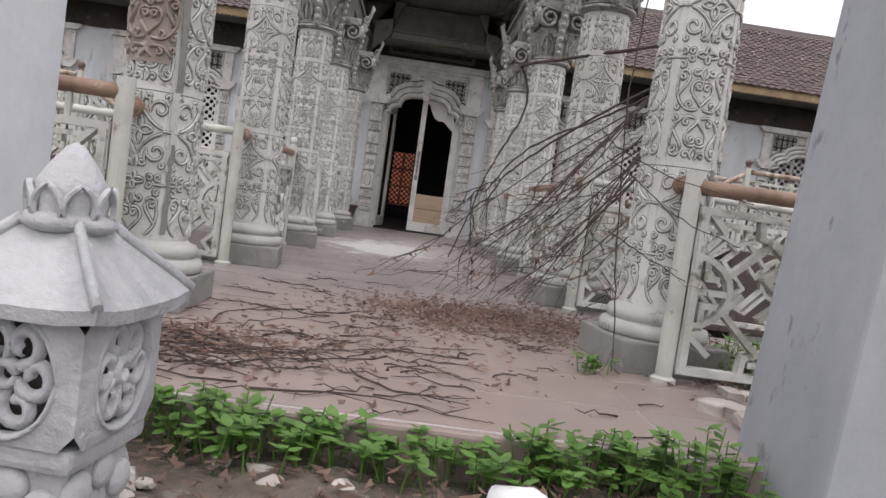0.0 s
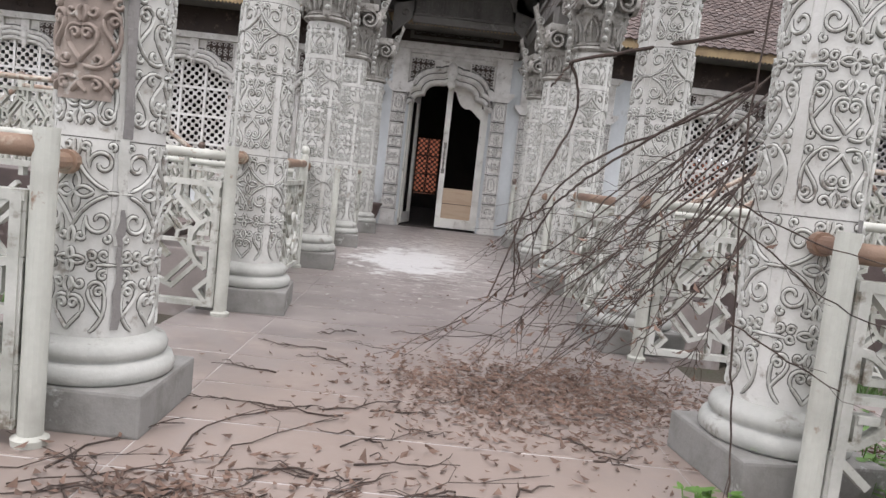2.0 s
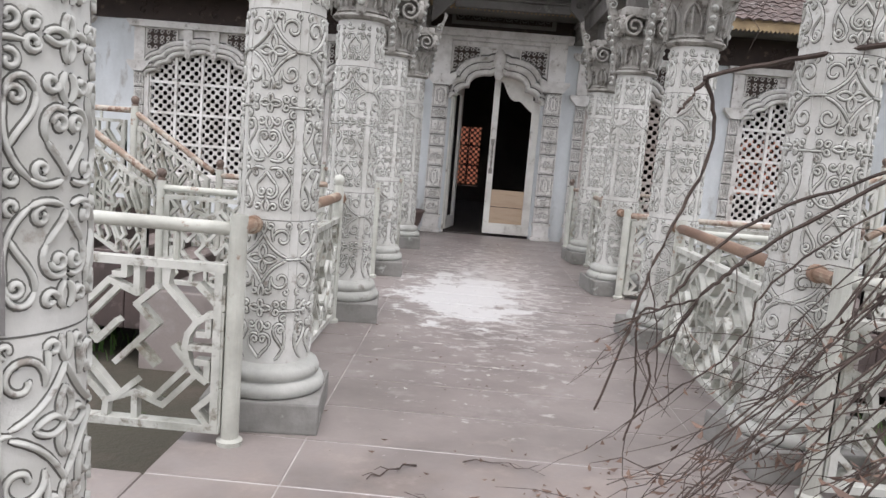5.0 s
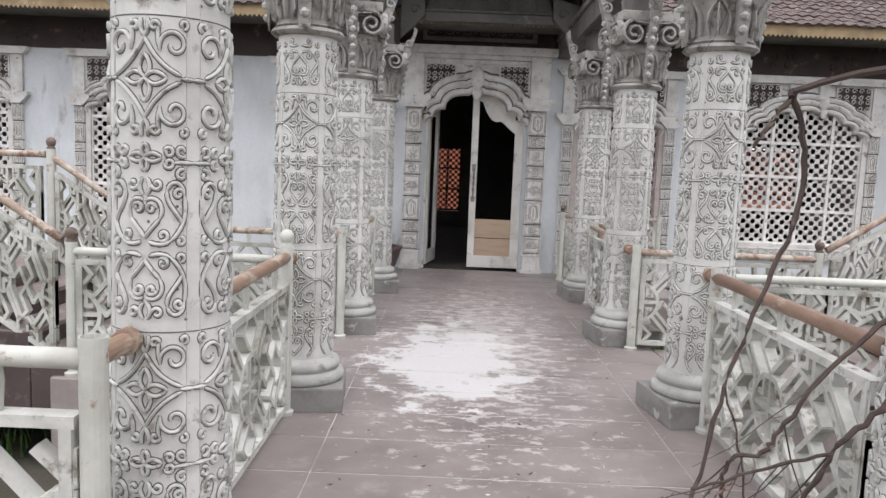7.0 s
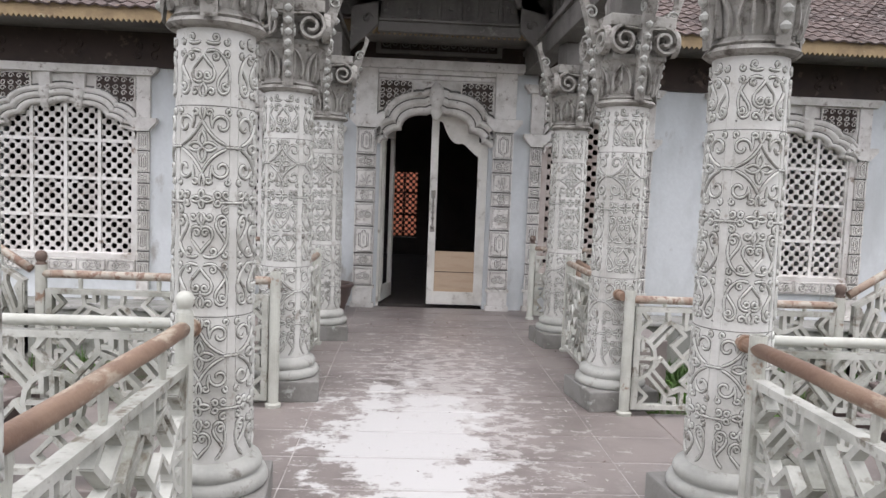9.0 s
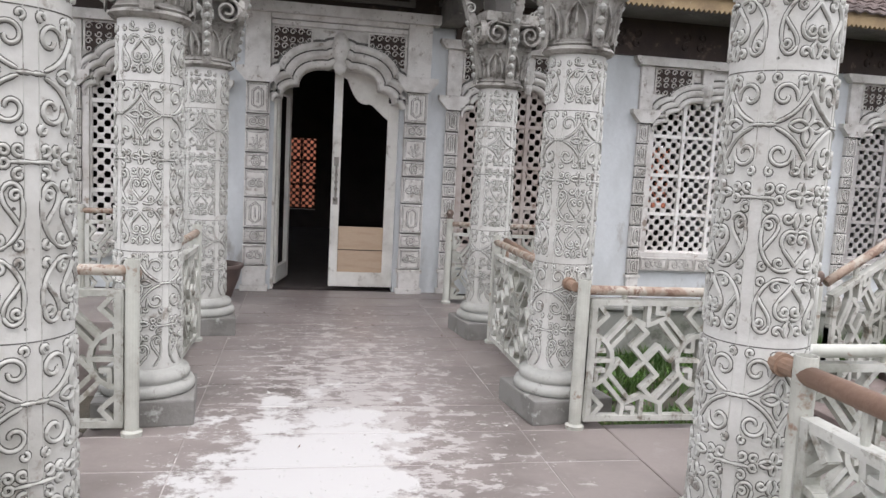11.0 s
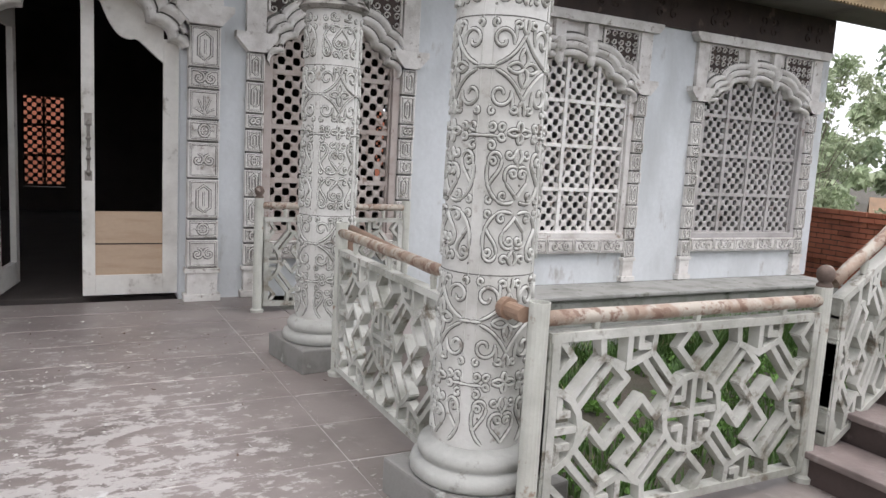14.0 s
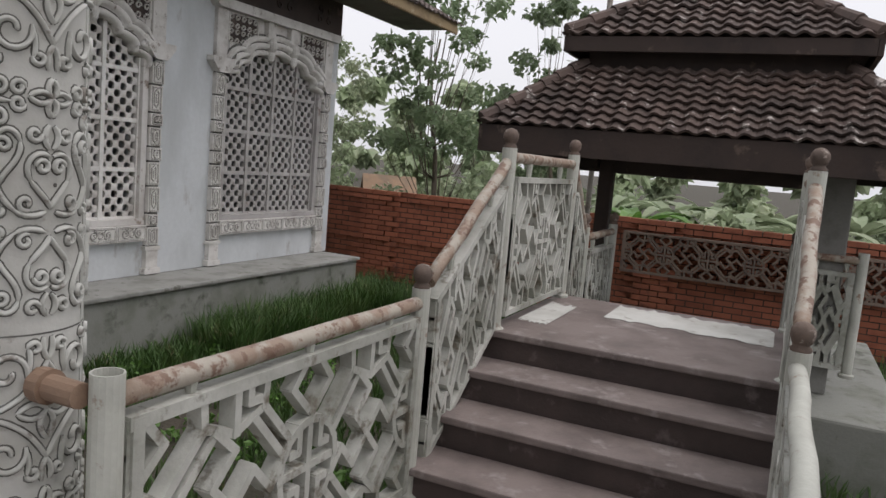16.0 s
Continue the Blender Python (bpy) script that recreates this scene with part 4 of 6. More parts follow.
def column(phase=0.0):
    ob = thing("column", "round column in worn white paint with raised scrollwork, on a cement plinth", "column", "columns of the walk")
    part("plinth", boxed(-0.262, 0.262, -0.262, 0.262, -0.004, 0.145, bevel=0.012), PLINTH, ob)
    prof = [(0.243, 0.145), (0.255, 0.155), (0.258, 0.178), (0.248, 0.204), (0.224, 0.211), (0.216, 0.217), (0.228, 0.225), (0.231, 0.246), (0.220, 0.270), (0.193, 0.278), (0.179, 0.292)]
    part("base_moulding", lathe(bmesh.new(), prof, 40), BASE, ob, smooth=True)
    bm = bmesh.new()
    lathe(bm, [(shaft_r(z), z) for z in (0.285, 0.9, 1.5, 2.19)], 48, caps=False)
    shaft = part("shaft", bm, PAINT, ob, smooth=True)
    bm = bmesh.new()
    # dark bands beside the ridges: dirt, with crease shade painted in
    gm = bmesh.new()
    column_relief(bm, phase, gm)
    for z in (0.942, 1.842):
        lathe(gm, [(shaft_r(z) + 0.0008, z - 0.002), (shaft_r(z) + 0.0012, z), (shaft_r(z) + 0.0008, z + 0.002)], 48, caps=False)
    part("grime_shade", gm, GRIME_SHADE, shaft, smooth=True)
    part("scroll_relief", bm, RELIEF, shaft, smooth=True)
    bm = bmesh.new()
    for p in range(4):
        mid = p * math.pi / 2 + phase
        for s in (-1, 1):
            put = lambda u, z, h: ((shaft_r(z) + h) * math.cos(mid + u / 0.19), (shaft_r(z) + h) * math.sin(mid + u / 0.19), z)
            ridge(bm, [(s * 0.022, 0.36 + 0.2 * k) for k in range(9)], put, 0.004, 0.002)
    part("seam", bm, RELIEF, shaft)
    # capital: necking, bell with leaves, volutes, block
    bm = bmesh.new()
    lathe(bm, [(0.167, 2.165), (0.196, 2.172), (0.214, 2.188), (0.204, 2.206), (0.182, 2.212), (0.194, 2.222), (0.182, 2.232), (0.172, 2.25), (0.19, 2.38), (0.225, 2.46), (0.24, 2.48)], 32)
    box(bm, -0.20, 0.20, -0.20, 0.20, 2.48, 2.52, 0.008)
    box(bm, -0.24, 0.24, -0.24, 0.24, 2.70, 2.78, 0.01)
    box(bm, -0.17, 0.17, -0.17, 0.17, 2.52, 2.70, 0.01)
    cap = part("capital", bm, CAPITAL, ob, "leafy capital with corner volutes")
    bm = bmesh.new()
    for p in range(8):
        a = p * math.pi / 4 + 0.2
        def put(u, z, h):
            r = 0.190 + 0.10 * max(0, z - 2.25) + h + 0.05 * max(0, z - 2.38)
            return (r * math.cos(a + u / 0.2), r * math.sin(a + u / 0.2), z)
        ridge(bm, bezier((-0.05, 2.25), (-0.075, 2.32), (-0.05, 2.40), (0, 2.45), 8), put, 0.022, 0.018)
        ridge(bm, bezier((0.05, 2.25), (0.075, 2.32), (0.05, 2.40), (0, 2.45), 8), put, 0.022, 0.018)
        ridge(bm, [(0, 2.25), (0, 2.33), (0, 2.43)], put, 0.028, 0.026)
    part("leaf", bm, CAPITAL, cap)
    for p in range(4):
        a = p * math.pi / 2
        bm = bmesh.new()
        for s in (-1, 1):
            put = lambda u, v, h: (0.235 + h, u, 2.60 + v)
            q = curl(s * 0.15, 0.0, 0.10, 0.02, 90, 90 - s * 600, 28)
            ridge(bm, q, put, 0.034, 0.045)
        ridge(bm, [(-0.15, 0.09), (0, 0.075), (0.15, 0.09)], put, 0.03, 0.05)
        v = part("volute", bm, CAPITAL, cap)
        v.matrix_basis = pose(0, 0, 0, 0, 0, math.degrees(a))
    part("post", boxed(-0.13, 0.13, -0.13, 0.13, 2.78, 3.02, bevel=0.01), PORCH, ob)
    # curved brackets springing from the necking
    for k, a in enumerate((0, 90, 180, 270)):
        bm = bmesh.new()
        up = bezier((0.225, 2.20), (0.25, 2.45), (0.28, 2.62), (0.40, 2.98), 10)
        dn = bezier((0.40, 3.02), (0.34, 2.92), (0.24, 2.72), (0.18, 2.60), 8)
        prism(bm, up + [(0.36, 3.02)] + dn[2:], -0.035, 0.035)
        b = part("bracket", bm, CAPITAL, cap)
        pr = bmesh.new()
        for s in (-1, 1):
            put = lambda u, v, h: (u, s * (0.036 + h), v)
            ridge(pr, curl(0.31, 2.82, 0.05, 0.012, 30, 500, 16), put, 0.016, 0.012)
            ridge(pr, curl(0.25, 2.56, 0.04, 0.012, 30, 500, 14), put, 0.016, 0.012)
        for m in range(7):
            u, v = up[min(m + 1, 9)]
            lathe(pr, [(0.004, -0.026), (0.022, -0.012), (0.028, 0.006), (0.008, 0.026)], 8, (u + 0.002, 0, v))
        part("bead", pr, BASE, b)
        b.matrix_basis = pose(0, 0, 0, 0, 0, a)
    return ob


first = column(radians(35))
STANDS = {(-1, 0): (-0.415, 3.77), (-1, 1): (-0.412, 5.84), (-1, 2): (-0.424, 7.99), (-1, 3): (-0.433, 10.02), (-1, 4): (-0.40, 12.12),
          (1, 0): (2.005, 3.78), (1, 1): (2.02, 5.84), (1, 2): (1.985, 8.0), (1, 3): (1.988, 9.99), (1, 4): (2.05, 12.07)}
first.matrix_basis = pose(*STANDS[-1, 0], 0)
cols = {(-1, 0): first}
for m, (key, (x, y)) in enumerate(STANDS.items()):
    if m:
        cols[key] = copy_thing(first, pose(x, y, 0, 0, 0, 90 * ((m * 7) % 4) + (8 if key[0] > 0 else 6)))


def shell_patch(z0, z1, a0, a1, r, parent, mat, label, relief=False, name="bare_patch"):
    bm = bmesh.new()
    na, nz = 12, 10
    rnd = random.Random(int(z0 * 100))
    rows = []
    for j in range(nz + 1):
        z = z0 + (z1 - z0) * j / nz
        lo, hi = a0 + rnd.uniform(-2, 2), a1 + rnd.uniform(-2, 2)
        rows.append([bm.verts.new((((shaft_r(z) + r) * math.cos(radians(lo + (hi - lo) * i / na))), (shaft_r(z) + r) * math.sin(radians(lo + (hi - lo) * i / na)), z)) for i in range(na + 1)])
    for a, b in zip(rows, rows[1:]):
        for i in range(na):
            bm.faces.new((a[i], a[i + 1], b[i + 1], b[i]))
    p = part(name, bm, mat, parent, label, smooth=True)
    if relief:
        bm = bmesh.new()
        mid = radians((a0 + a1) / 2)
        for path in motif():
            for s in (1, -1):
                q = [(s * u, 1.63 + v) for u, v in path if z0 + 0.02 < 1.63 + v < z1 - 0.01]
                if len(q) > 3:
                    ridge(bm, q, lambda u, z, h: ((shaft_r(z) + r + h) * math.cos(mid + u / 0.19), (shaft_r(z) + r + h) * math.sin(mid + u / 0.19), z), 0.016, 0.014)
        part("bare_scroll", bm, mat, p, smooth=True)


L1, R1 = cols[-1, 0], cols[1, 0]
tagged(L1, "round white scrollwork column, paint lost to brown clay and grey cement")
shell_patch(1.06, 1.93, 230, 290, 0.012, L1, CLAY, "brown clay panel bare of paint", relief=True)
shell_patch(0.95, 1.95, 303, 314, 0.010, L1, CEMENT, "grey cement seam")
shell_patch(0.32, 0.72, 305, 312, 0.009, L1, CEMENT, "grey cement seam")
shell_patch(0.60, 1.02, 303, 312, 0.008, L1, RELIEF, "")
tagged(R1, "round white scrollwork column with a grey cement repair")
shell_patch(0.38, 0.95, 25, 33, 0.010, R1, CEMENT, "grey cement seam")


# ---- beams and ceiling of the walk ----
for s in (-1, 1):
    x = AX + s * HALF
    bm = bmesh.new()
    box(bm, x - 0.11, x + 0.11, 3.2, 14.1, 3.02, 3.24, 0.01)
    box(bm, x - 0.14, x + 0.14, 3.15, 14.1, 3.24, 3.30, 0.006)
    tagged(part("beam", bm, PORCH), "long grey timber beam over the columns", "beam", "beams of the walk", kind="structure")
for s in (-1, 1):
    bm = bmesh.new()
    box(bm, AX + s * 1.28 - 0.03, AX + s * 1.28 + 0.03, 11.7, 14.1, 3.304, 3.90)
    for k in range(6):
        y = 11.76 + 0.40 * k
        box(bm, AX + s * 1.24 - 0.02, AX + s * 1.24 + 0.02, y, y + 0.05, 3.31, 3.86, 0.004)
    tagged(part("porch_side", bm, PORCH), "grey timber side boarding above the porch beam", "boarding", "porch sides", kind="structure")
bm = bmesh.new()
for i in range(22):
    x0 = AX - 1.75 + 3.5 * i / 22
    box(bm, x0 + 0.004, x0 + 3.5 / 22 - 0.004, 11.68, 14.12, 3.90, 3.925)
box(bm, AX - 1.75, AX + 1.75, 11.68, 14.12, 3.925, 3.95)
tagged(part("ceiling", bm, PORCH), "boarded grey timber ceiling over the porch", "ceiling", kind="structure")
walk_roof = thing("walk_roof", "pitched tile roof over the porch before the door", "roof", kind="structure")
bm = bmesh.new()
prism(bm, [(AX - 1.95, 3.88), (AX - 1.75, 3.96), (AX + 1.75, 3.96), (AX + 1.95, 3.88), (AX + 1.95, 3.97), (AX, 4.75), (AX - 1.95, 3.97)], 11.6, 14.0)
part("roof_deck", bm, TILE_RED, walk_roof)
# the tall panelled wall over the doorway, with a coffered cornice board before it
fz = thing("door_frieze", "panelled grey timber frieze and coffered cornice above the doorway", "frieze", kind="structure")
part("back_board", boxed(AX - 1.25, AX + 1.25, 14.06, 14.10, 3.14, 3.89), WOOD_DARK, fz)
bm = bmesh.new()
for z0, z1 in ((3.20, 3.25), (3.43, 3.48)):
    box(bm, AX - 0.78, AX + 0.80, 14.005, 14.062, z0, z1, 0.006)
for x in (AX - 0.78, AX + 0.74):
    box(bm, x, x + 0.06, 14.008, 14.062, 3.25, 3.43, 0.006)
part("band_frame", bm, PORCH, fz)
bm = bmesh.new()
for i in range(12):
    put = lambda u, v, h: (AX - 0.66 + i * 0.122 + u, 14.058 - h, 3.34 + v)
    ridge(bm, curl(0, 0, 0.058, 0.012, 0, 460 * (1 if i % 2 else -1), 14), put, 0.016, 0.014)
    ridge(bm, [(0.06, -0.07), (0.06, 0.07)], put, 0.012, 0.010)
part("carving", bm, PORCH, fz)
bm = bmesh.new()
box(bm, AX - 0.72, AX + 0.90, 13.14, 13.30, 3.29, 3.40, 0.010)
box(bm, AX - 0.76, AX + 0.94, 13.10, 13.30, 3.40, 3.43, 0.008)
box(bm, AX - 1.22, AX + 1.22, 13.32, 13.36, 3.30, 3.89, 0.004)
part("architrave", bm, PORCH, fz)
bm = bmesh.new()
box(bm, AX - 0.72, AX + 0.92, 13.22, 13.32, 3.43, 3.88, 0.004)
for i in range(7):
    x0 = AX - 0.70 + 0.232 * i
    for a, b, z0, z1 in ((0, 0.212, 3.45, 3.485), (0, 0.212, 3.70, 3.735), (0, 0.035, 3.485, 3.70), (0.177, 0.212, 3.485, 3.70), (0.082, 0.13, 3.56, 3.63)):
        box(bm, x0 + a, x0 + b, 13.19, 13.222, z0, z1, 0.004)
part("coffered_board", bm, PORCH, fz)
for s in (-1, 1):
    bm = bmesh.new()
    xo, xi = AX + s * 1.10 + 0.08, AX + s * 0.80 + 0.08
    prism(bm, [(xo, 3.05), (xi, 3.34), (xi, 3.88), (xi - s * 0.18, 3.88), (xi - s * 0.04, 3.60), (xo, 3.52)] if s > 0 else [(xo, 3.05), (xo, 3.52), (xi - s * 0.04, 3.60), (xi - s * 0.18, 3.88), (xi, 3.88), (xi, 3.34)], 13.05, 13.14)
    for k in range(3):
        put = lambda u, v, h: (xi + s * 0.12 + u, 13.048 - h, 3.38 + v)
        ridge(bm, curl(0, 0.02, 0.075 - 0.02 * k, 0.02, 40 * k, 40 * k + 300, 12), put, 0.018, 0.016)
    part("corbel", bm, PORCH, fz)


# ---- railings ----
def fret(bm, length, z0, z1, slope, lift=0.0, broken=0.0, seed=1, tile=1.06, bar=0.0255):
    """Geometric fretwork cut from one thick slab: rings with crosses, and a pinwheel of stepped keys between each two."""
    rnd = random.Random(seed)
    h = z1 - z0
    n = max(1, round(length / (h * tile)))
    tw = length / n
    kx, kz = tw / 0.74, h / 0.70
    zc = (z0 + z1) / 2
    segs = []

    def line(cx, *pts):
        for a, b in zip(pts, pts[1:]):
            ends = []
            for u, v in (a, b):
                ends.append((min(length, max(0.0, cx + u * kx)), zc + v * kz))
            if math.dist(*ends) > 0.012:
                segs.append(tuple(ends))

    for i in range(n):
        c = (i + 0.5) * tw
        arm = [(0, 0), (-0.087, 0.087), (0.0, 0.17), (-0.085, 0.245)]
        for _ in range(4):
            line(c, *arm)
            arm = [(v, -u) for u, v in arm]
        for a in (-1, 1):
            for b in (-1, 1):
                line(c, (a * 0.265, b * 0.118), (a * 0.125, b * 0.262), (a * 0.135, b * 0.35))
                line(c, (a * 0.235, b * 0.075), (a * 0.085, b * 0.235))
        for b in (-1, 1):
            line(c, (-0.125, b * 0.262), (0, b * 0.215), (0.125, b * 0.262))
            line(c, (0.0, b * 0.215), (0.0, b * 0.35))
            line(c, (b * 0.055, b * 0.35), (b * 0.055, b * 0.29), (b * 0.10, b * 0.29))
    for i in range(n + 1):
        c = i * tw
        line(c, *[(0.155 * math.cos(k * math.pi / 8), 0.155 * math.sin(k * math.pi / 8)) for k in range(17)])
        line(c, (0, -0.155), (0, 0.155))
        line(c, (-0.155, 0), (0.155, 0))
        for a in (-1, 1):
            line(c, (a * 0.055, a * 0.14), (a * 0.055, a * 0.06), (a * 0.10, a * 0.06))
            line(c, (a * 0.055, -a * 0.14), (a * 0.055, -a * 0.06), (a * 0.10, -a * 0.06))
            for b in (-1, 1):
                line(c, (0, b * 0.175), (a * 0.10, b * 0.27), (a * 0.03, b * 0.35))
    segs += [((0, z0), (length, z0)), ((0, z1), (length, z1)), ((0.014, z0), (0.014, z1)), ((length - 0.014, z0), (length - 0.014, z1))]
    for k, (a, b) in enumerate(segs):
        edge = k >= len(segs) - 4
        if broken and not edge and rnd.random() < broken:
            continue
        wd = bar + 0.008 if edge else bar
        dp = 0.029 + 0.001 * (k - len(segs) + 4) if edge else 0.0275 - 0.0002 * (k % 31)
        pa, pb = Vector((a[0], 0, a[1] + slope * a[0] + lift)), Vector((b[0], 0, b[1] + slope * b[0] + lift))
        d = (pb - pa).normalized()
        sd = Vector((-d.z, 0, d.x)) * wd / 2
        pa, pb = pa - d * wd * 0.3, pb + d * wd * 0.3
        fr = [bm.verts.new(p + q + Vector((0, yy, 0))) for yy in (-dp, dp) for p, q in ((pa, sd), (pb, sd), (pb, -sd), (pa, -sd))]
        for f in ((0, 1, 2, 3), (7, 6, 5, 4), (0, 4, 5, 1), (1, 5, 6, 2), (2, 6, 7, 3), (3, 7, 4, 0)):
            bm.faces.new([fr[v] for v in f])
    return bm


def railing(p0, p1, lift0=0.0, lift1=0.0, posts=("pipe", "knob"), pipe=None, broken=0.0, seed=1, top=0.895, group="fretwork railings", label="", panel=(0.065, 0.755), fine=False):
    """A railing: pipe posts, a pipe handrail and a fretwork slab between them."""
    a, b = Vector((*p0, 0)), Vector((*p1, 0))
    d = b - a
    length = d.length
    slope = (lift1 - lift0) / length
    ob = thing("railing", label or "pale green railing with a pipe handrail and white geometric fretwork", "railing", group, (p0[0], p0[1], 0), math.degrees(math.atan2(d.y, d.x)))
    for s, kind in ((0.0, posts[0]), (length, posts[1])):
        z = lift0 + slope * s
        if kind == "none":
            continue
        bm = bmesh.new()
        lathe(bm, [(0.052, z - 0.004), (0.055, z + 0.02), (0.037, z + 0.03), (0.037, z + top + 0.03), (0.033, z + top + 0.03), (0.033, z + top - 0.05)], 16, (s, 0, 0))
        pst = part("post", bm, POST, ob, smooth=False)
        if kind in ("knob", "white"):
            bm = bmesh.new()
            lathe(bm, [(0.03, z + top + 0.02), (0.035, z + top + 0.04), (0.024, z + top + 0.05), (0.031, z + top + 0.058), (0.039, z + top + 0.082), (0.037, z + top + 0.102), (0.024, z + top + 0.12), (0.004, z + top + 0.127)], 16, (s, 0, 0))
            part("knob", bm, KNOB if kind == "knob" else POST, pst, "carved round terracotta knob" if kind == "knob" else "white ball knob", smooth=True)
    bm = bmesh.new()
    pts = [Vector((length * k / 8, 0.004 * math.sin(k * 1.7), lift0 + slope * length * k / 8 + top - 0.03)) for k in range(9)]
    tube(bm, pts, 0.033 if pipe is PIPE_RUST else 0.028, 14)
    part("handrail", bm, pipe or PIPE, ob, "rust-stained pipe handrail", smooth=True)
    for k in range(1, max(2, round(length / 0.5)) + 1):
        s = length * (k - 0.5) / max(2, round(length / 0.5))
        z = lift0 + slope * s
        bm = bmesh.new()
        lathe(bm, [(0.013, z + panel[1] + 0.015), (0.018, z + (panel[1] + top) / 2), (0.013, z + top - 0.05)], 8, (s, 0, 0))
        part("rail_stub", bm, POST, ob)
    bm = fret(bmesh.new(), length - 0.10, panel[0], panel[1], slope, lift0 + slope * 0.05, broken, seed, 0.62 if fine else 1.06, 0.0205 if fine else 0.0255)
    f = part("fretwork", bm, FRET, ob, "white cast fretwork slab" if not broken else "broken white fretwork slab")
    f.location.x = 0.05
    return ob


PLAT = 0.565
railing((7.02, 8.24), (7.02, 7.84), 0.05, 0.05, posts=("none", "pipe"), seed=13, label="short return of white fretwork railing beside the pavilion")
for side in (1, -1):
    def X(v):
        return v if side > 0 else mirror(v)
    cx = 1.965 if side > 0 else -0.465
    railing((cx, 6.06), (cx, 7.70), posts=("none", "white" if side < 0 else "pipe"), pipe=PIPE_RUST, seed=2, top=0.945 if side < 0 else 0.925)
    railing((cx + 0.03, 10.20), (cx + 0.06, 11.72), posts=("none", "pipe"), pipe=PIPE, seed=3)
    railing((X(1.965), 13.50), (X(3.25), 13.50), posts=("knob", "pipe"), seed=4)
    # landings: far and near rails, then up the steps, along the platform and down again
    for y, st in ((9.655, 0.16), (8.29, 0.0)):
        x0 = 2.005 if y > 9 else 2.06
        start = -0.44 if side < 0 and y > 9 else X(x0)
        railing((start, y), (X(3.50), y), posts=("pipe", "knob"), pipe=PIPE if y > 9 else POST, seed=5, top=0.90 if start < 0 and y > 9 else 0.85)
        railing((X(3.56), y), (X(4.36), y), 0.03, 0.55, posts=("none", "knob"), fine=True, seed=6, label="railing climbing beside the steps, with white fretwork")
        railing((X(4.40), y), (X(5.56), y), PLAT, PLAT, posts=("none", "knob"), fine=True, seed=7)
        railing((X(5.62), y), (X(6.04), y), 0.53, 0.08, posts=("none", "knob"), fine=True, seed=8, label="railing descending beside the far steps, with white fretwork")
        railing((X(6.10), y), (X(6.98), y), 0.06, 0.06, posts=("none", "knob"), fine=True, seed=9)
    railing((X(1.975), 5.44), (X(3.50), 5.44), posts=("pipe", "pipe"), pipe=POST, top=0.95, broken=0.30 if side < 0 else 0.12, seed=10, label="damaged railing with gaps in its white fretwork")
    railing((X(1.95), 3.40), (X(3.70), 3.36), posts=("pipe", "pipe"), pipe=PIPE_RUST, broken=0.10, seed=11, top=0.88 if side > 0 else 0.93)
    # pipe stubs with a collar between post and column
    for y0, y1, zc in ((9.655, 9.84, 0.83), (7.70, 7.86, 0.895), (5.44, 5.68, 0.92), (3.40, 3.62, 0.86)):
        bm = bmesh.new()
        tube(bm, [(cx, y0 + 0.03, zc), (cx, y1 + 0.0, zc)], 0.029, 12)
        tube(bm, [(cx, y1 - 0.06, zc), (cx, y1 - 0.025, zc)], 0.040, 14)
        tagged(part("pipe_stub", bm, PIPE_RUST), "short rusty pipe joining a railing post to a column", "pipe", "pipe stubs")

# a loose length of pipe beside the inner railing
bm = bmesh.new()
tube(bm, [(2.16, 11.95, 0.86), (2.20, 11.2, 0.80), (2.22, 10.20, 0.76)], 0.03, 10)
tube(bm, [(2.16, 11.9, -0.004), (2.16, 11.9, 0.85)], 0.028, 10)
tube(bm, [(2.22, 10.25, -0.004), (2.22, 10.25, 0.76)], 0.028, 10)
tagged(part("pipe_rail", bm, PIPE_RUST, smooth=True), "second rusty pipe rail running behind the fretwork railing", "pipe")


# ---- steps and platform ----
for side in (1, -1):
    def sx2(a, b):
        return (a, b) if side > 0 else (mirror(b), mirror(a))
    st = thing("steps", "four pinkish concrete steps up to a small platform", "steps", "side steps", kind="structure")
    for k in range(4):
        x0 = 3.495 + 0.275 * k
        z = PLAT * (k + 1) / 4
        x1 = 5.66 if k == 3 else x0 + 0.271
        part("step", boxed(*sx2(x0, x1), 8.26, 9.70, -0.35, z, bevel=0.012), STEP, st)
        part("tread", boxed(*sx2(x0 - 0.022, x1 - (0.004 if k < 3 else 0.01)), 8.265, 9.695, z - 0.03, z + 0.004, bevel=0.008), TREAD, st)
    part("platform_base", boxed(*sx2(4.45, 5.655), 8.28, 9.68, GZ - 0.2, PLAT - 0.17), LEDGE, st)
    for k in range(4):
        x0 = 5.66 + 0.25 * k
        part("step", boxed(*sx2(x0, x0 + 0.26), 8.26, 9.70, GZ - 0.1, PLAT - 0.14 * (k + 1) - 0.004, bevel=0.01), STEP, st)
# white patches that paint the reflected sheen of the wet platform
def sheen_patch(x0, x1, y0, y1, skew, seed):
    rnd = random.Random(seed)
    bm = bmesh.new()
    ys = [y0 + (y1 - y0) * k / 30 for k in range(31)]
    lo = [bm.verts.new((x0 + skew * (y - y0) + rnd.uniform(-0.03, 0.03), y, PLAT + 0.008)) for y in ys]
    hi = [bm.verts.new((x1 + skew * (y - y0) + rnd.uniform(-0.05, 0.05), y, PLAT + 0.008)) for y in ys]
    for k in range(30):
        bm.faces.new((lo[k], lo[k + 1], hi[k + 1], hi[k]))
    tagged(part("sheen_patch", bm, PAINT), "white streak painted for the sheen of the wet platform", "paint", "paint on the platform", kind="structure")


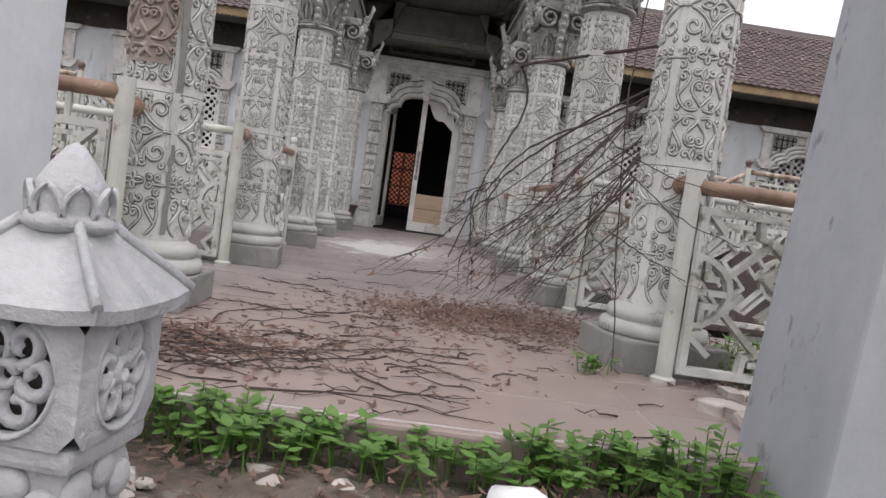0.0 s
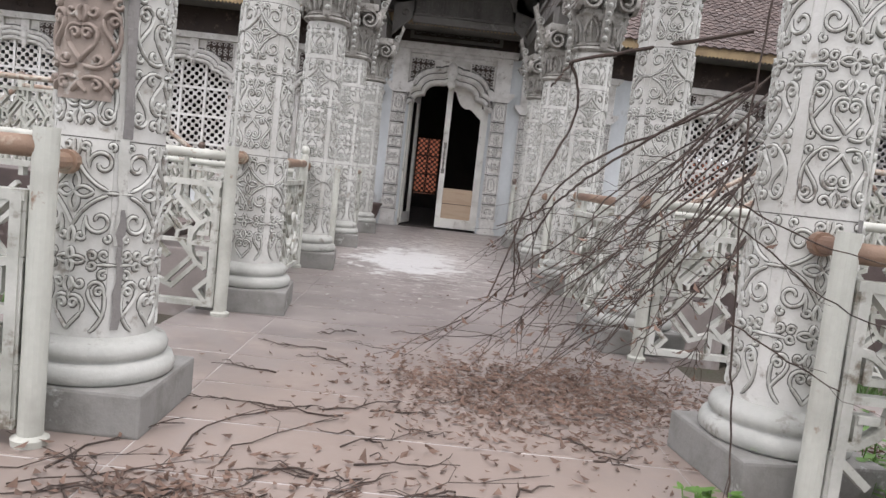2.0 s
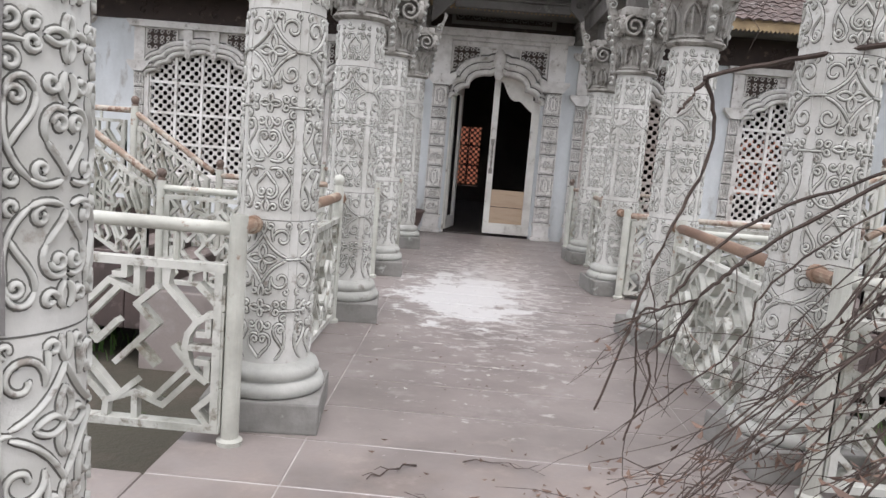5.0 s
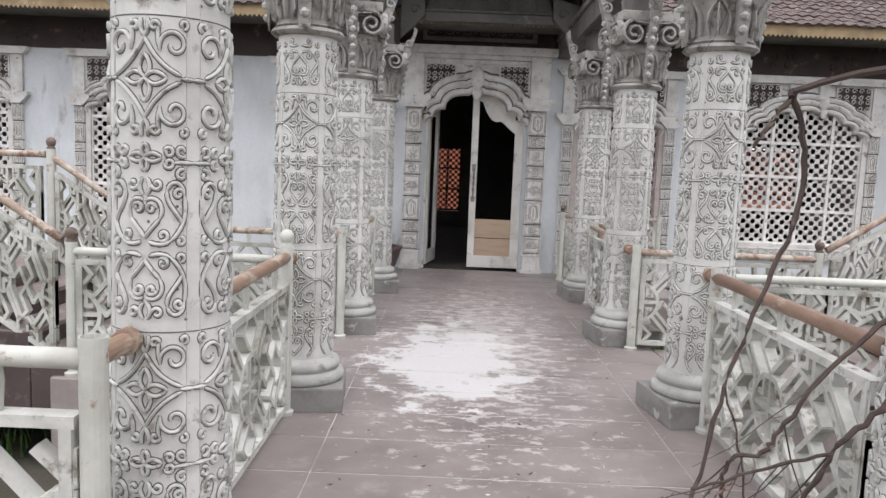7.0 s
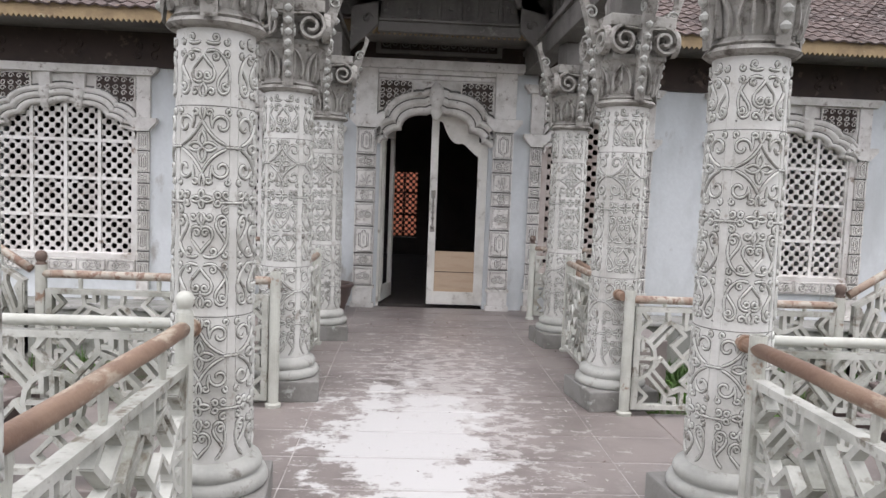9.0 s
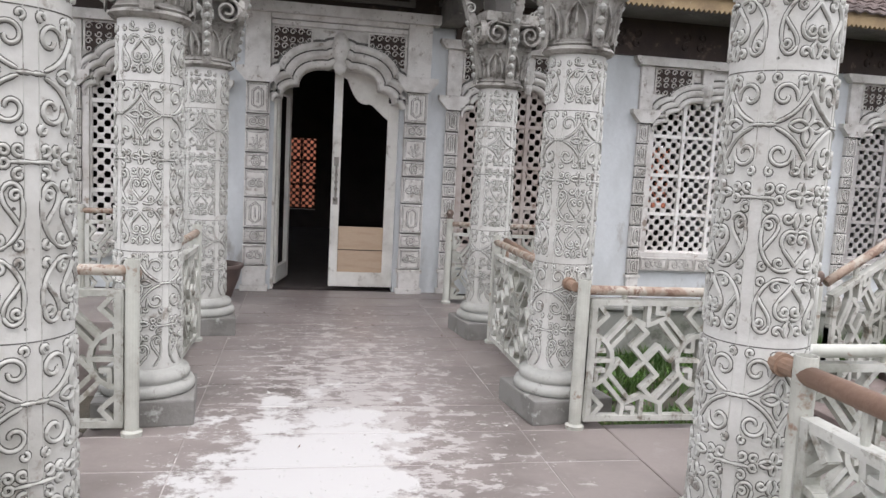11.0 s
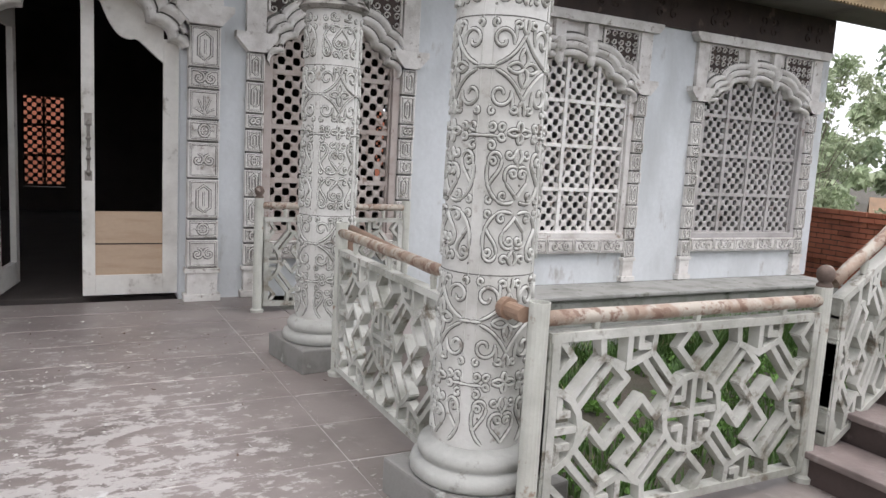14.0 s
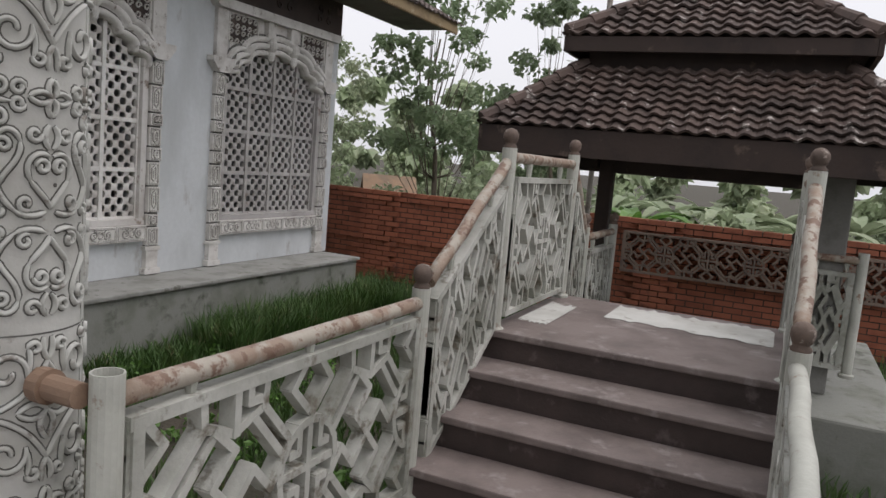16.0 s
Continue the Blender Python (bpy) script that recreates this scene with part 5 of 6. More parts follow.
sheen_patch(5.05, 5.50, 8.36, 9.26, 0.06, 4)
sheen_patch(4.62, 5.25, 9.46, 9.63, 0.3, 5)


# ---- pavilion with a two-tiered tile roof ----
def pavilion():
    ob = thing("pavilion", "open timber pavilion with a two-tiered dark tile roof", "pavilion", at=(8.0, 9.06, 0))
    part("pavilion_floor", boxed(-1.6, 1.6, -1.6, 1.6, GZ - 0.2, -0.12, bevel=0.02), LEDGE, ob)
    for sx_, sy_ in ((-1, -1), (-1, 1), (1, -1)):
        tan = WOOD_DARK if sy_ > 0 else PLINTH
        hw = 0.06 if sy_ > 0 else 0.105
        yc = 0.73 if sy_ > 0 else -1.0
        part("post", boxed(sx_ * 0.85 - hw, sx_ * 0.85 + hw, yc - hw, yc + hw, -0.12, 1.62, bevel=0.015), tan, ob, "dark timber post" if sy_ > 0 else "pale concrete post")
    for s in (-1, 1):
        part("beam", boxed(-1.0, 1.0, s * 0.85 - 0.06, s * 0.85 + 0.06, 1.42, 1.60, bevel=0.01), WOOD_DARK, ob)
        part("beam", boxed(s * 0.85 - 0.055, s * 0.85 + 0.055, -1.0, 1.0, 1.40, 1.58, bevel=0.01), WOOD_DARK, ob)
    for tier, (e, t, ze, zt) in enumerate(((1.60, 0.98, 1.68, 2.22), (1.12, 0.10, 2.45, 3.16))):
        bm = bmesh.new()
        lo = [bm.verts.new((a * e, b * e, ze)) for a, b in ((-1, -1), (1, -1), (1, 1), (-1, 1))]
        hi = [bm.verts.new((a * t, b * t, zt)) for a, b in ((-1, -1), (1, -1), (1, 1), (-1, 1))]
        for k in range(4):
            bm.faces.new((lo[k], lo[(k + 1) % 4], hi[(k + 1) % 4], hi[k]))
        bm.faces.new(hi)
        bm.faces.new(lo[::-1])
        deck = part("roof_deck", bm, WOOD_DARK, ob)
        for s in (-1, 1):
            part("fascia", boxed(-e, e, s * e - 0.02, s * e + 0.02, ze - (0.19 if tier == 0 else 0.10), ze + 0.02, bevel=0.004), WOOD_DARK, ob)
            part("fascia", boxed(s * e - 0.02, s * e + 0.02, -e + 0.022, e - 0.022, ze - (0.19 if tier == 0 else 0.10), ze + 0.02, bevel=0.004), WOOD_DARK, ob)
        nrow = 9 if tier == 0 else 10
        run = math.hypot(e - t, zt - ze)
        for k in range(4):
            rot = Matrix.Rotation(k * math.pi / 2, 3, "Z")
            tw = 0.125
            cnt = int(2 * e / tw)
            tw = 2 * e / cnt
            up = rot @ Vector((0, (e - t) / nrow, (zt - ze) / nrow))
            along = rot @ Vector((tw, 0, 0))
            corner = rot @ Vector((-e, -e - 0.03, ze + 0.02))
            def span(j):
                inset = (e - t) * j / nrow
                c = math.ceil(inset / tw - 0.5)
                return (max(0, c), cnt - max(0, c))
            tile_field(corner, along, up, span, nrow, TILE, lip=0.036, wave=0.016, name="tile", parent=deck, singles=130 if k == 3 else 0)
        # hip ridges
        for a, b in ((-1, -1), (1, -1), (1, 1), (-1, 1)):
            bm = bmesh.new()
            for m in range(7):
                q = m / 7
                p0 = Vector((a * (e + (t - e) * q), b * (e + (t - e) * q), ze + (zt - ze) * q + 0.06))
                q = (m + 1.15) / 7
                p1 = Vector((a * (e + (t - e) * q), b * (e + (t - e) * q), ze + (zt - ze) * q + 0.05))
                tube(bm, [p0, p1], [0.062, 0.05], 8)
            part("hip_tile", bm, TILE, deck)
    part("lantern_wall", boxed(-0.96, 0.96, -0.96, 0.96, 2.14, 2.46), WOOD_DARK, ob)
    return ob


pavilion()
# a slim mast standing behind the pavilion roof
tagged(part("mast", tube(bmesh.new(), [(9.9, 10.6, GZ - 0.1), (9.9, 10.6, 5.2)], 0.035, 10), STEEL), "slim grey metal mast behind the pavilion", "pole")


# ---- brick garden wall ----
BWX, BTOP = 11.0, 0.84


def brick_wall():
    ob = thing("brick_wall", "red brick garden wall with a capping course and pale fretted panels", "wall", kind="structure")
    part("core", boxed(BWX + 0.03, BWX + 0.17, 3.0, 21.0, GZ - 0.2, BTOP - 0.02), MORTAR, ob)
    course, blen = 0.079, 0.235
    me = mesh_of(boxed(-0.055, 0.055, -blen / 2 + 0.007, blen / 2 - 0.007, -course / 2 + 0.007, course / 2 - 0.007), "brick")
    me.materials.append(BRICK)
    rest = bmesh.new()
    rnd = random.Random(8)
    count = 0
    rows = int((BTOP - GZ) / course)
    for j in range(rows):
        z = BTOP - course * (j + 0.5)
        for i in range(int(18 / blen)):
            y = 3.1 + blen * (i + 0.5 * (j % 2))
            x = BWX + 0.075 + rnd.uniform(-0.006, 0.006) - (0.035 if j in (0, 1, 9) else 0) - (0.05 if any(abs(y - q) < 0.3 for q in (5.4, 9.9, 14.2, 18.4)) else 0)
            if 11.0 < y < 14.6 and j < 18 and count < 300:
                o = new("brick", me)
                o.matrix_basis = pose(x, y, z, 0, 0, rnd.uniform(-1, 1))
                o.parent = ob
                count += 1
            else:
                box(rest, x - 0.055, x + 0.055, y - blen / 2 + 0.007, y + blen / 2 - 0.007, z - course / 2 + 0.007, z + course / 2 - 0.007)
    tagged(part("brickwork", rest, BRICK, ob), kind="stuff")
    f = part("fret_panel", fret(bmesh.new(), 4.4, 0.12, 0.64, 0, seed=12), surface("dusty_relief", (0.22, 0.165, 0.13), (0.15, 0.11, 0.09), None, 0.9, 4, 40, 0.2), ob, "dusty brown fretwork relief")
    f.matrix_basis = pose(BWX - 0.045, 10.32, 0, 0, 0, -90)
    return ob


brick_wall()


# ---- plants ----
def leaf_cloud(bm, blobs, count, size, rnd, droop=0.3):
    """Many single folded leaves, scattered in and on rounded clumps."""
    for _ in range(count):
        c, r = rnd.choice(blobs)
        d = Vector((rnd.gauss(0, 1), rnd.gauss(0, 1), rnd.gauss(0, 1))).normalized() * r * rnd.uniform(0.35, 1.05)
        p = Vector(c) + Vector((d.x, d.y, d.z * 0.75))
        ax = Vector((rnd.uniform(-1, 1), rnd.uniform(-1, 1), rnd.uniform(-1, 0.4) - droop)).normalized()
        sd = ax.cross(Vector((rnd.uniform(-1, 1), rnd.uniform(-1, 1), rnd.uniform(-1, 1)))).normalized()
        s = size * rnd.uniform(0.6, 1.3)
        up = ax.cross(sd) * s * 0.12
        a, b, m1, m2 = p, p + ax * s, p + ax * s * 0.45 + sd * s * 0.32 + up, p + ax * s * 0.45 - sd * s * 0.32 + up
        vs = [bm.verts.new(q) for q in (a, m1, b, m2)]
        bm.faces.new((vs[0], vs[1], vs[2]))
        bm.faces.new((vs[0], vs[2], vs[3]))


def tree(name, at, height, spread, leaves, size, seed, mat, label, clumps=16, low=0.35):
    rnd = random.Random(seed)
    ob = thing(name, label, "tree", "trees beyond the wall", at)
    bm = bmesh.new()
    pts = [Vector((0.12 * height * 0.1 * math.sin(k), 0.1 * math.cos(k * 1.3), height * 0.75 * k / 6 - 0.1)) for k in range(7)]
    r0 = 0.010 * height + 0.015
    tube(bm, pts, [r0 * (1 - k / 8) for k in range(7)], 8)
    blobs = []
    for k in range(clumps):
        h = height * rnd.uniform(low, 1.0)
        a = rnd.uniform(0, 6.28)
        w = spread * math.sin(math.pi * min(0.95, (h / height - low * 0.6) / (1.05 - low * 0.6))) * rnd.uniform(0.4, 1.0)
        c = Vector((w * math.cos(a), w * math.sin(a), h))
        blobs.append((c, spread * rnd.uniform(0.11, 0.27)))
        s = pts[min(6, max(1, int(h / height * 6)))]
        tube(bm, [s * 0.8, s * 0.86 + Vector((c.x * 0.35, c.y * 0.35, 0)), Vector((c.x * 0.75, c.y * 0.75, (s.z + c.z) / 2)), c], [r0 * 0.2, r0 * 0.14, r0 * 0.08, r0 * 0.04], 5)
    part("trunk", bm, BARK, ob, smooth=True)
    bm = bmesh.new()
    leaf_cloud(bm, blobs, leaves, size, rnd)
    part("crown", bm, mat, ob)
    return ob


tree("tree", (13.6, 14.6, GZ), 5.8, 1.6, 3200, 0.15, 1, LEAF, "tall tree with large drooping green leaves beyond the wall", 46, 0.38)
tree("tree", (14.6, 12.6, GZ), 5.2, 1.3, 1900, 0.15, 2, LEAF, "leafy tree standing beyond the wall", 34, 0.35)
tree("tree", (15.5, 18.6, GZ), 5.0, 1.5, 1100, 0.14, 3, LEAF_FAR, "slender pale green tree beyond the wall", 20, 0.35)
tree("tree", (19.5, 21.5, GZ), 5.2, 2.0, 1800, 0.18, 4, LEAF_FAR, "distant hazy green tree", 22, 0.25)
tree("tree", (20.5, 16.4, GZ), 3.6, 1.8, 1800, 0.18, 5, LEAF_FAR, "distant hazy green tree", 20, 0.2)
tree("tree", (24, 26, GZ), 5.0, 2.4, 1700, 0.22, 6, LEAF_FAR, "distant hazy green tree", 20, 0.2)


def frond_plant(at, n, length, seed, mat, label, name="banana_plant"):
    rnd = random.Random(seed)
    ob = thing(name, label, "plant", "broad-leaved plants beyond the wall", at)
    part("stem", tube(bmesh.new(), [(0, 0, -0.05), (0.02, 0, length * 0.5), (0.0, 0.03, length * 0.9)], [0.07, 0.055, 0.03], 8), LEAF, ob)
    for k in range(n):
        a = 6.28 * k / n + rnd.uniform(-0.3, 0.3)
        up = rnd.uniform(0.5, 1.0)
        bm = bmesh.new()
        prev = None
        for i in range(8):
            t = i / 7
            r = length * 0.9 * t
            z = length * 0.75 + length * up * (t - 1.05 * t * t)
            wd = length * 0.09 * math.sin(math.pi * min(1, t * 0.9 + 0.12))
            c = Vector((r * math.cos(a), r * math.sin(a), z))
            s = Vector((-math.sin(a), math.cos(a), 0)) * wd
            row = [bm.verts.new(c - s + Vector((0, 0, 0.04))), bm.verts.new(c), bm.verts.new(c + s + Vector((0, 0, 0.04)))]
            if prev:
                for m in range(2):
                    bm.faces.new((prev[m], prev[m + 1], row[m + 1], row[m]))
            prev = row
        part("leaf", bm, mat, ob)
    return ob


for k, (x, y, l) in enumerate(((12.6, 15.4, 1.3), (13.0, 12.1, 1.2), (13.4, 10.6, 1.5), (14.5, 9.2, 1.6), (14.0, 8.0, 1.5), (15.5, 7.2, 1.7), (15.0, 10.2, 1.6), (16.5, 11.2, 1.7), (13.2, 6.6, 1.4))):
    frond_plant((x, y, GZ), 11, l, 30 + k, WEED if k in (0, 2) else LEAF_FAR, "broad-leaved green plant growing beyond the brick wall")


def hedge(name, x0, x1, y0, y1, z0, z1, count, size, seed, mat, label):
    rnd = random.Random(seed)
    bm = bmesh.new()
    blobs = [(Vector((rnd.uniform(x0, x1), rnd.uniform(y0, y1), z0 + (z1 - z0) * rnd.uniform(0, 1) ** 1.4)), rnd.uniform(0.3, 0.7)) for _ in range(90)]
    leaf_cloud(bm, blobs, count, size, rnd)
    ob = part(name, bm, mat)
    return tagged(ob, label, "vegetation", kind="stuff")


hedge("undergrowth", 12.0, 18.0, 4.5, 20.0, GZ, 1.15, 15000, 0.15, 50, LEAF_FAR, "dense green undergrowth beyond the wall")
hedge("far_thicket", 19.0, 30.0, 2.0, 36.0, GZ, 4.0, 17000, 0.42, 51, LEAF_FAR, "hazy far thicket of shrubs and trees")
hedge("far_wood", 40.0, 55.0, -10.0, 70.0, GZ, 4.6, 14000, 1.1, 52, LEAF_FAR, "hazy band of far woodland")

# hut with a thatched roof among the trees
hut = thing("hut", "small weathered hut with a brown roof among the trees", "hut", at=(17.4, 17.6, GZ), rz=35)
hut.scale = (0.75, 0.75, 0.85)
part("hut_wall", boxed(-0.7, 0.7, -0.7, 0.7, -0.05, 1.2), WOOD_DARK, hut)
bm = bmesh.new()
prism(bm, [(-1.0, 1.15), (0, 1.72), (1.0, 1.15), (1.0, 1.21), (0, 1.80), (-1.0, 1.21)], -0.9, 0.9)
part("hut_roof", bm, HUT, hut)


def grass(x0, x1, y0, y1, count, h, seed, label):
    rnd = random.Random(seed)
    verts, faces = [], []
    for _ in range(count):
        x, y = rnd.uniform(x0, x1), rnd.uniform(y0, y1)
        if noise.noise(Vector((x * 1.3, y * 1.3, 5))) < -0.22:
            continue
        a, l = rnd.uniform(0, 6.28), h * rnd.uniform(0.4, 1.2)
        dx, dy = math.cos(a), math.sin(a)
        lean = rnd.uniform(0.2, 0.8) * l
        b = len(verts)
        w2 = 0.006 + 0.004 * rnd.random()
        verts += [(x - dy * w2, y + dx * w2, GZ - 0.03), (x + dy * w2, y - dx * w2, GZ - 0.03), (x + dx * lean * 0.4 - dy * w2 * 0.8, y + dy * lean * 0.4 + dx * w2 * 0.8, GZ + l * 0.6),
                  (x + dx * lean * 0.4 + dy * w2 * 0.8, y + dy * lean * 0.4 - dx * w2 * 0.8, GZ + l * 0.6), (x + dx * lean, y + dy * lean, GZ + l)]
        faces += [(b, b + 1, b + 3, b + 2), (b + 2, b + 3, b + 4)]
    me = bpy.data.meshes.new("grass")
    me.from_pydata(verts, [], faces)
    me.materials.append(GRASS)
    return tagged(new("grass", me), label, "grass", kind="stuff")


grass(2.25, 9.3, 9.75, 13.5, 15000, 0.17, 60, "unkempt grass between the steps and the building")
grass(6.2, 9.6, 12.8, 13.5, 5000, 0.38, 65, "tall grass growing against the mossy ledge")
grass(2.3, 6.2, 13.1, 13.5, 2500, 0.2, 66, "tall grass growing against the mossy ledge")
rnd = random.Random(67)
bm = bmesh.new()
leaf_cloud(bm, [(Vector((rnd.uniform(2.3, 9.5), rnd.uniform(9.8, 13.4), GZ + 0.06)), rnd.uniform(0.08, 0.22)) for _ in range(110)], 5200, 0.062, rnd, -0.2)
tagged(part("ground_weeds", bm, WEED), "low leafy green weeds among the grass", "weeds", kind="stuff")
grass(9.3, 10.9, 9.5, 19.0, 6000, 0.28, 61, "long grass along the garden wall")
grass(3.7, 10.9, 4.5, 8.2, 8000, 0.22, 62, "patchy grass beside the steps")
grass(-7.5, -2.4, 5.6, 13.5, 5000, 0.2, 63, "patchy grass beside the walk")
grass(2.3, 6.0, -1.0, 4.0, 3000, 0.25, 64, "patchy grass beside the bank")


def weeds(cx, cy, z, spread, count, seed, height=0.16):
    rnd = random.Random(seed)
    ob = thing("weed", "fresh green leafy weeds sprouting at the terrace edge", "plant", "weeds", (cx, cy, z))
    st, lf = bmesh.new(), bmesh.new()
    for _ in range(count):
        x, y = rnd.gauss(0, spread), rnd.gauss(0, spread * 0.28)
        h = height * rnd.uniform(0.3, 1.0)
        tip = Vector((x + rnd.uniform(-0.05, 0.05), y + rnd.uniform(-0.05, 0.05), h))
        tube(st, [(x, y, -0.06), tip], [0.003, 0.002], 4)
        for k in range(7):
            a = rnd.uniform(0, 6.28)
            p = Vector((x, y, 0)).lerp(tip, rnd.uniform(0.45, 1.0))
            d = Vector((math.cos(a), math.sin(a), rnd.uniform(-0.2, 0.5))).normalized()
            s = d.cross(Vector((0, 0, 1))).normalized()
            l = rnd.uniform(0.03, 0.06)
            q = [lf.verts.new(v) for v in (p, p + d * l * 0.35 + s * l * 0.30, p + d * l * 0.75 + s * l * 0.22, p + d * l, p + d * l * 0.75 - s * l * 0.22, p + d * l * 0.35 - s * l * 0.30)]
            lf.faces.new(q)
    tagged(part("stalk", st, WEED, ob), kind="stuff")
    tagged(part("leaf", lf, WEED, ob), kind="stuff")
    return ob


weeds(0.30, 2.30, -0.07, 0.17, 48, 70, 0.12)
weeds(0.62, 2.24, -0.08, 0.20, 50, 71, 0.11)
weeds(1.05, 2.24, -0.09, 0.18, 42, 72, 0.10)
weeds(1.42, 2.30, -0.08, 0.14, 50, 73, 0.15)
weeds(1.70, 2.32, -0.12, 0.12, 30, 74, 0.22)
weeds(1.66, 3.38, -0.004, 0.05, 8, 75, 0.10)
weeds(2.55, 3.62, -0.006, 0.22, 70, 76, 0.20)
weeds(3.10, 3.70, -0.006, 0.24, 80, 77, 0.24)
weeds(2.90, 4.10, -0.006, 0.26, 60, 78, 0.18)


# ---- rubble at the terrace edge ----
rnd = random.Random(80)
for k in range(90):
    x, y = rnd.uniform(-0.4, 1.9), rnd.uniform(1.35, 2.2)
    s = rnd.uniform(0.02, 0.055)
    bm = bmesh.new()
    bmesh.ops.create_icosphere(bm, subdivisions=1, radius=s)
    for v in bm.verts:
        v.co = Vector((v.co.x * rnd.uniform(0.8, 1.5), v.co.y, v.co.z * 0.55)) * rnd.uniform(0.8, 1.2)
    zz = GZ + 0.03 + 0.5 * min(1.0, (y + 0.6) / 2.6) + 0.01
    o = tagged(part("stone", bm, RUBBLE if k % 5 else BRICK), "broken bit of stone or brick lying in the rubble", "stone", "rubble stones")
    o.location = (x, y, zz)
bm = bmesh.new()
lathe(bm, [(0.0, 0.0), (0.055, 0.004), (0.06, 0.10), (0.045, 0.13), (0.02, 0.15), (0.02, 0.17), (0, 0.172)], 16)
o = tagged(part("plastic_bottle", bm, PLASTIC, smooth=True), "white plastic bottle lying on the rubble", "bottle")
o.matrix_basis = pose(1.06, 1.98, -0.06, 80, 20, 60)
rnd = random.Random(83)
for k in range(26):
    x, y, sz = rnd.uniform(1.98, 2.75), rnd.uniform(2.75, 3.3), rnd.uniform(0.025, 0.075)
    if y < 2.8 and x < 2.5 or (x > 2.2 and y < 3.2):
        y = rnd.uniform(3.22, 3.34)
    bm = boxed(-sz, sz, -sz * rnd.uniform(0.5, 0.9), sz * 0.7, 0, sz * rnd.uniform(0.4, 0.9), bevel=sz * 0.12)
    for v in bm.verts:
        v.co += Vector((rnd.uniform(-1, 1), rnd.uniform(-1, 1), 0 if v.co.z < 0.001 else rnd.uniform(-1, 0.4))) * sz * 0.10
    o = tagged(part("broken_block", bm, RUBBLE), "broken chunk of cast stone beside the railing", "stone", "rubble stones")
    o.matrix_basis = pose(x, y, -0.006, 0, 0, rnd.uniform(0, 360))


# ---- fallen dry branches ----
def wiggle(p, q, n, amp, rnd, sag=0.0):
    p, q = Vector(p), Vector(q)
    out = []
    for i in range(n + 1):
        t = i / n
        o = Vector((rnd.uniform(-1, 1), rnd.uniform(-1, 1), rnd.uniform(-1, 1))) * amp * (1 if 0 < i < n else 0)
        out.append(p.lerp(q, t) + o - Vector((0, 0, sag * 4 * t * (1 - t))))
    return out


def dry_leaf(bm, p, size, rnd, flat=False):
    d = Vector((rnd.uniform(-1, 1), rnd.uniform(-1, 1), rnd.uniform(-0.2, 0.2) if flat else rnd.uniform(-1, 0.6))).normalized()
    s = d.cross(Vector((rnd.uniform(-0.4, 0.4), rnd.uniform(-0.4, 0.4), 1))).normalized()
    l = size * rnd.uniform(0.5, 1.6)
    n = d.cross(s) * l * rnd.uniform(0.05, 0.25)
    w, b = l * rnd.uniform(0.10, 0.22), s * l * rnd.uniform(-0.2, 0.2)
    q = [bm.verts.new(v) for v in (p, p + d * l * 0.5 + s * w + n + b, p + d * l, p + d * l * 0.45 - s * w + n + b)]
    bm.faces.new((q[0], q[1], q[2]))
    bm.faces.new((q[0], q[2], q[3]))


def fallen_branch(tips, root, seed, twigs, label, leafy=1.0, r=0.0064):
    rnd = random.Random(seed)
    ob = thing("fallen_branch", label, "branch", "fallen dry branches")
    wood, lf = bmesh.new(), bmesh.new()
    for tip in tips:
        base = Vector(root) + Vector((rnd.uniform(-0.25, 0.14), rnd.uniform(-0.25, 0.25), rnd.uniform(-0.45, 0.12)))
        line = wiggle(base, tip, 9, 0.014, rnd, sag=rnd.uniform(-0.10, 0.16))
        for p in line:
            p.z = max(p.z, 0.008)
        part("bough", tube(bmesh.new(), line, [r * (1 - 0.085 * i) * rnd.uniform(0.85, 1.1) for i in range(len(line))], 5), TWIG, ob)
        for _ in range(twigs):
            i = rnd.randint(3, len(line) - 2)
            d = (line[i + 1] - line[i]).normalized()
            end = line[i] + (d * rnd.uniform(0.5, 1.0) + Vector((rnd.uniform(-0.9, 0.7), rnd.uniform(-0.7, 0.7), rnd.uniform(-0.5, 0.7)))) * rnd.uniform(0.15, 0.42)
            end.z = max(end.z, 0.012)
            tw = wiggle(line[i], end, 4, 0.02, rnd)
            for p in tw:
                p.z = max(p.z, 0.006)
            tube(wood, tw, [r * 0.42, r * 0.36, r * 0.3, r * 0.24, r * 0.15], 4)
            for p in tw[1:]:
                if rnd.random() < 0.8 * leafy * max(0.2, 1.2 - p.z):
                    dry_leaf(lf, p, 0.040, rnd)
    tagged(part("twig", wood, TWIG, ob), kind="stuff")
    if lf.verts:
        tagged(part("dry_leaf", lf, DRYLEAF, ob), kind="stuff")
    else:
        lf.free()
    return ob


R = random.Random(90)
tips = [(0.78 + 0.10 * k + R.uniform(-0.08, 0.08), 4.35 + R.uniform(-0.35, 0.45), 0.02 + R.uniform(0, 0.35)) for k in range(8)]
fallen_branch(tips, (2.36, 4.62, 1.50), 91, 6, "heap of dry branches fallen between the columns, shedding brown leaves")
tips = [(1.10 + 0.10 * k + R.uniform(-0.08, 0.08), 4.55 + R.uniform(-0.2, 0.5), 0.02 + R.uniform(0, 0.30)) for k in range(7)]
fallen_branch(tips, (2.42, 5.05, 1.55), 92, 6, "heap of dry branches fallen between the columns, shedding brown leaves")


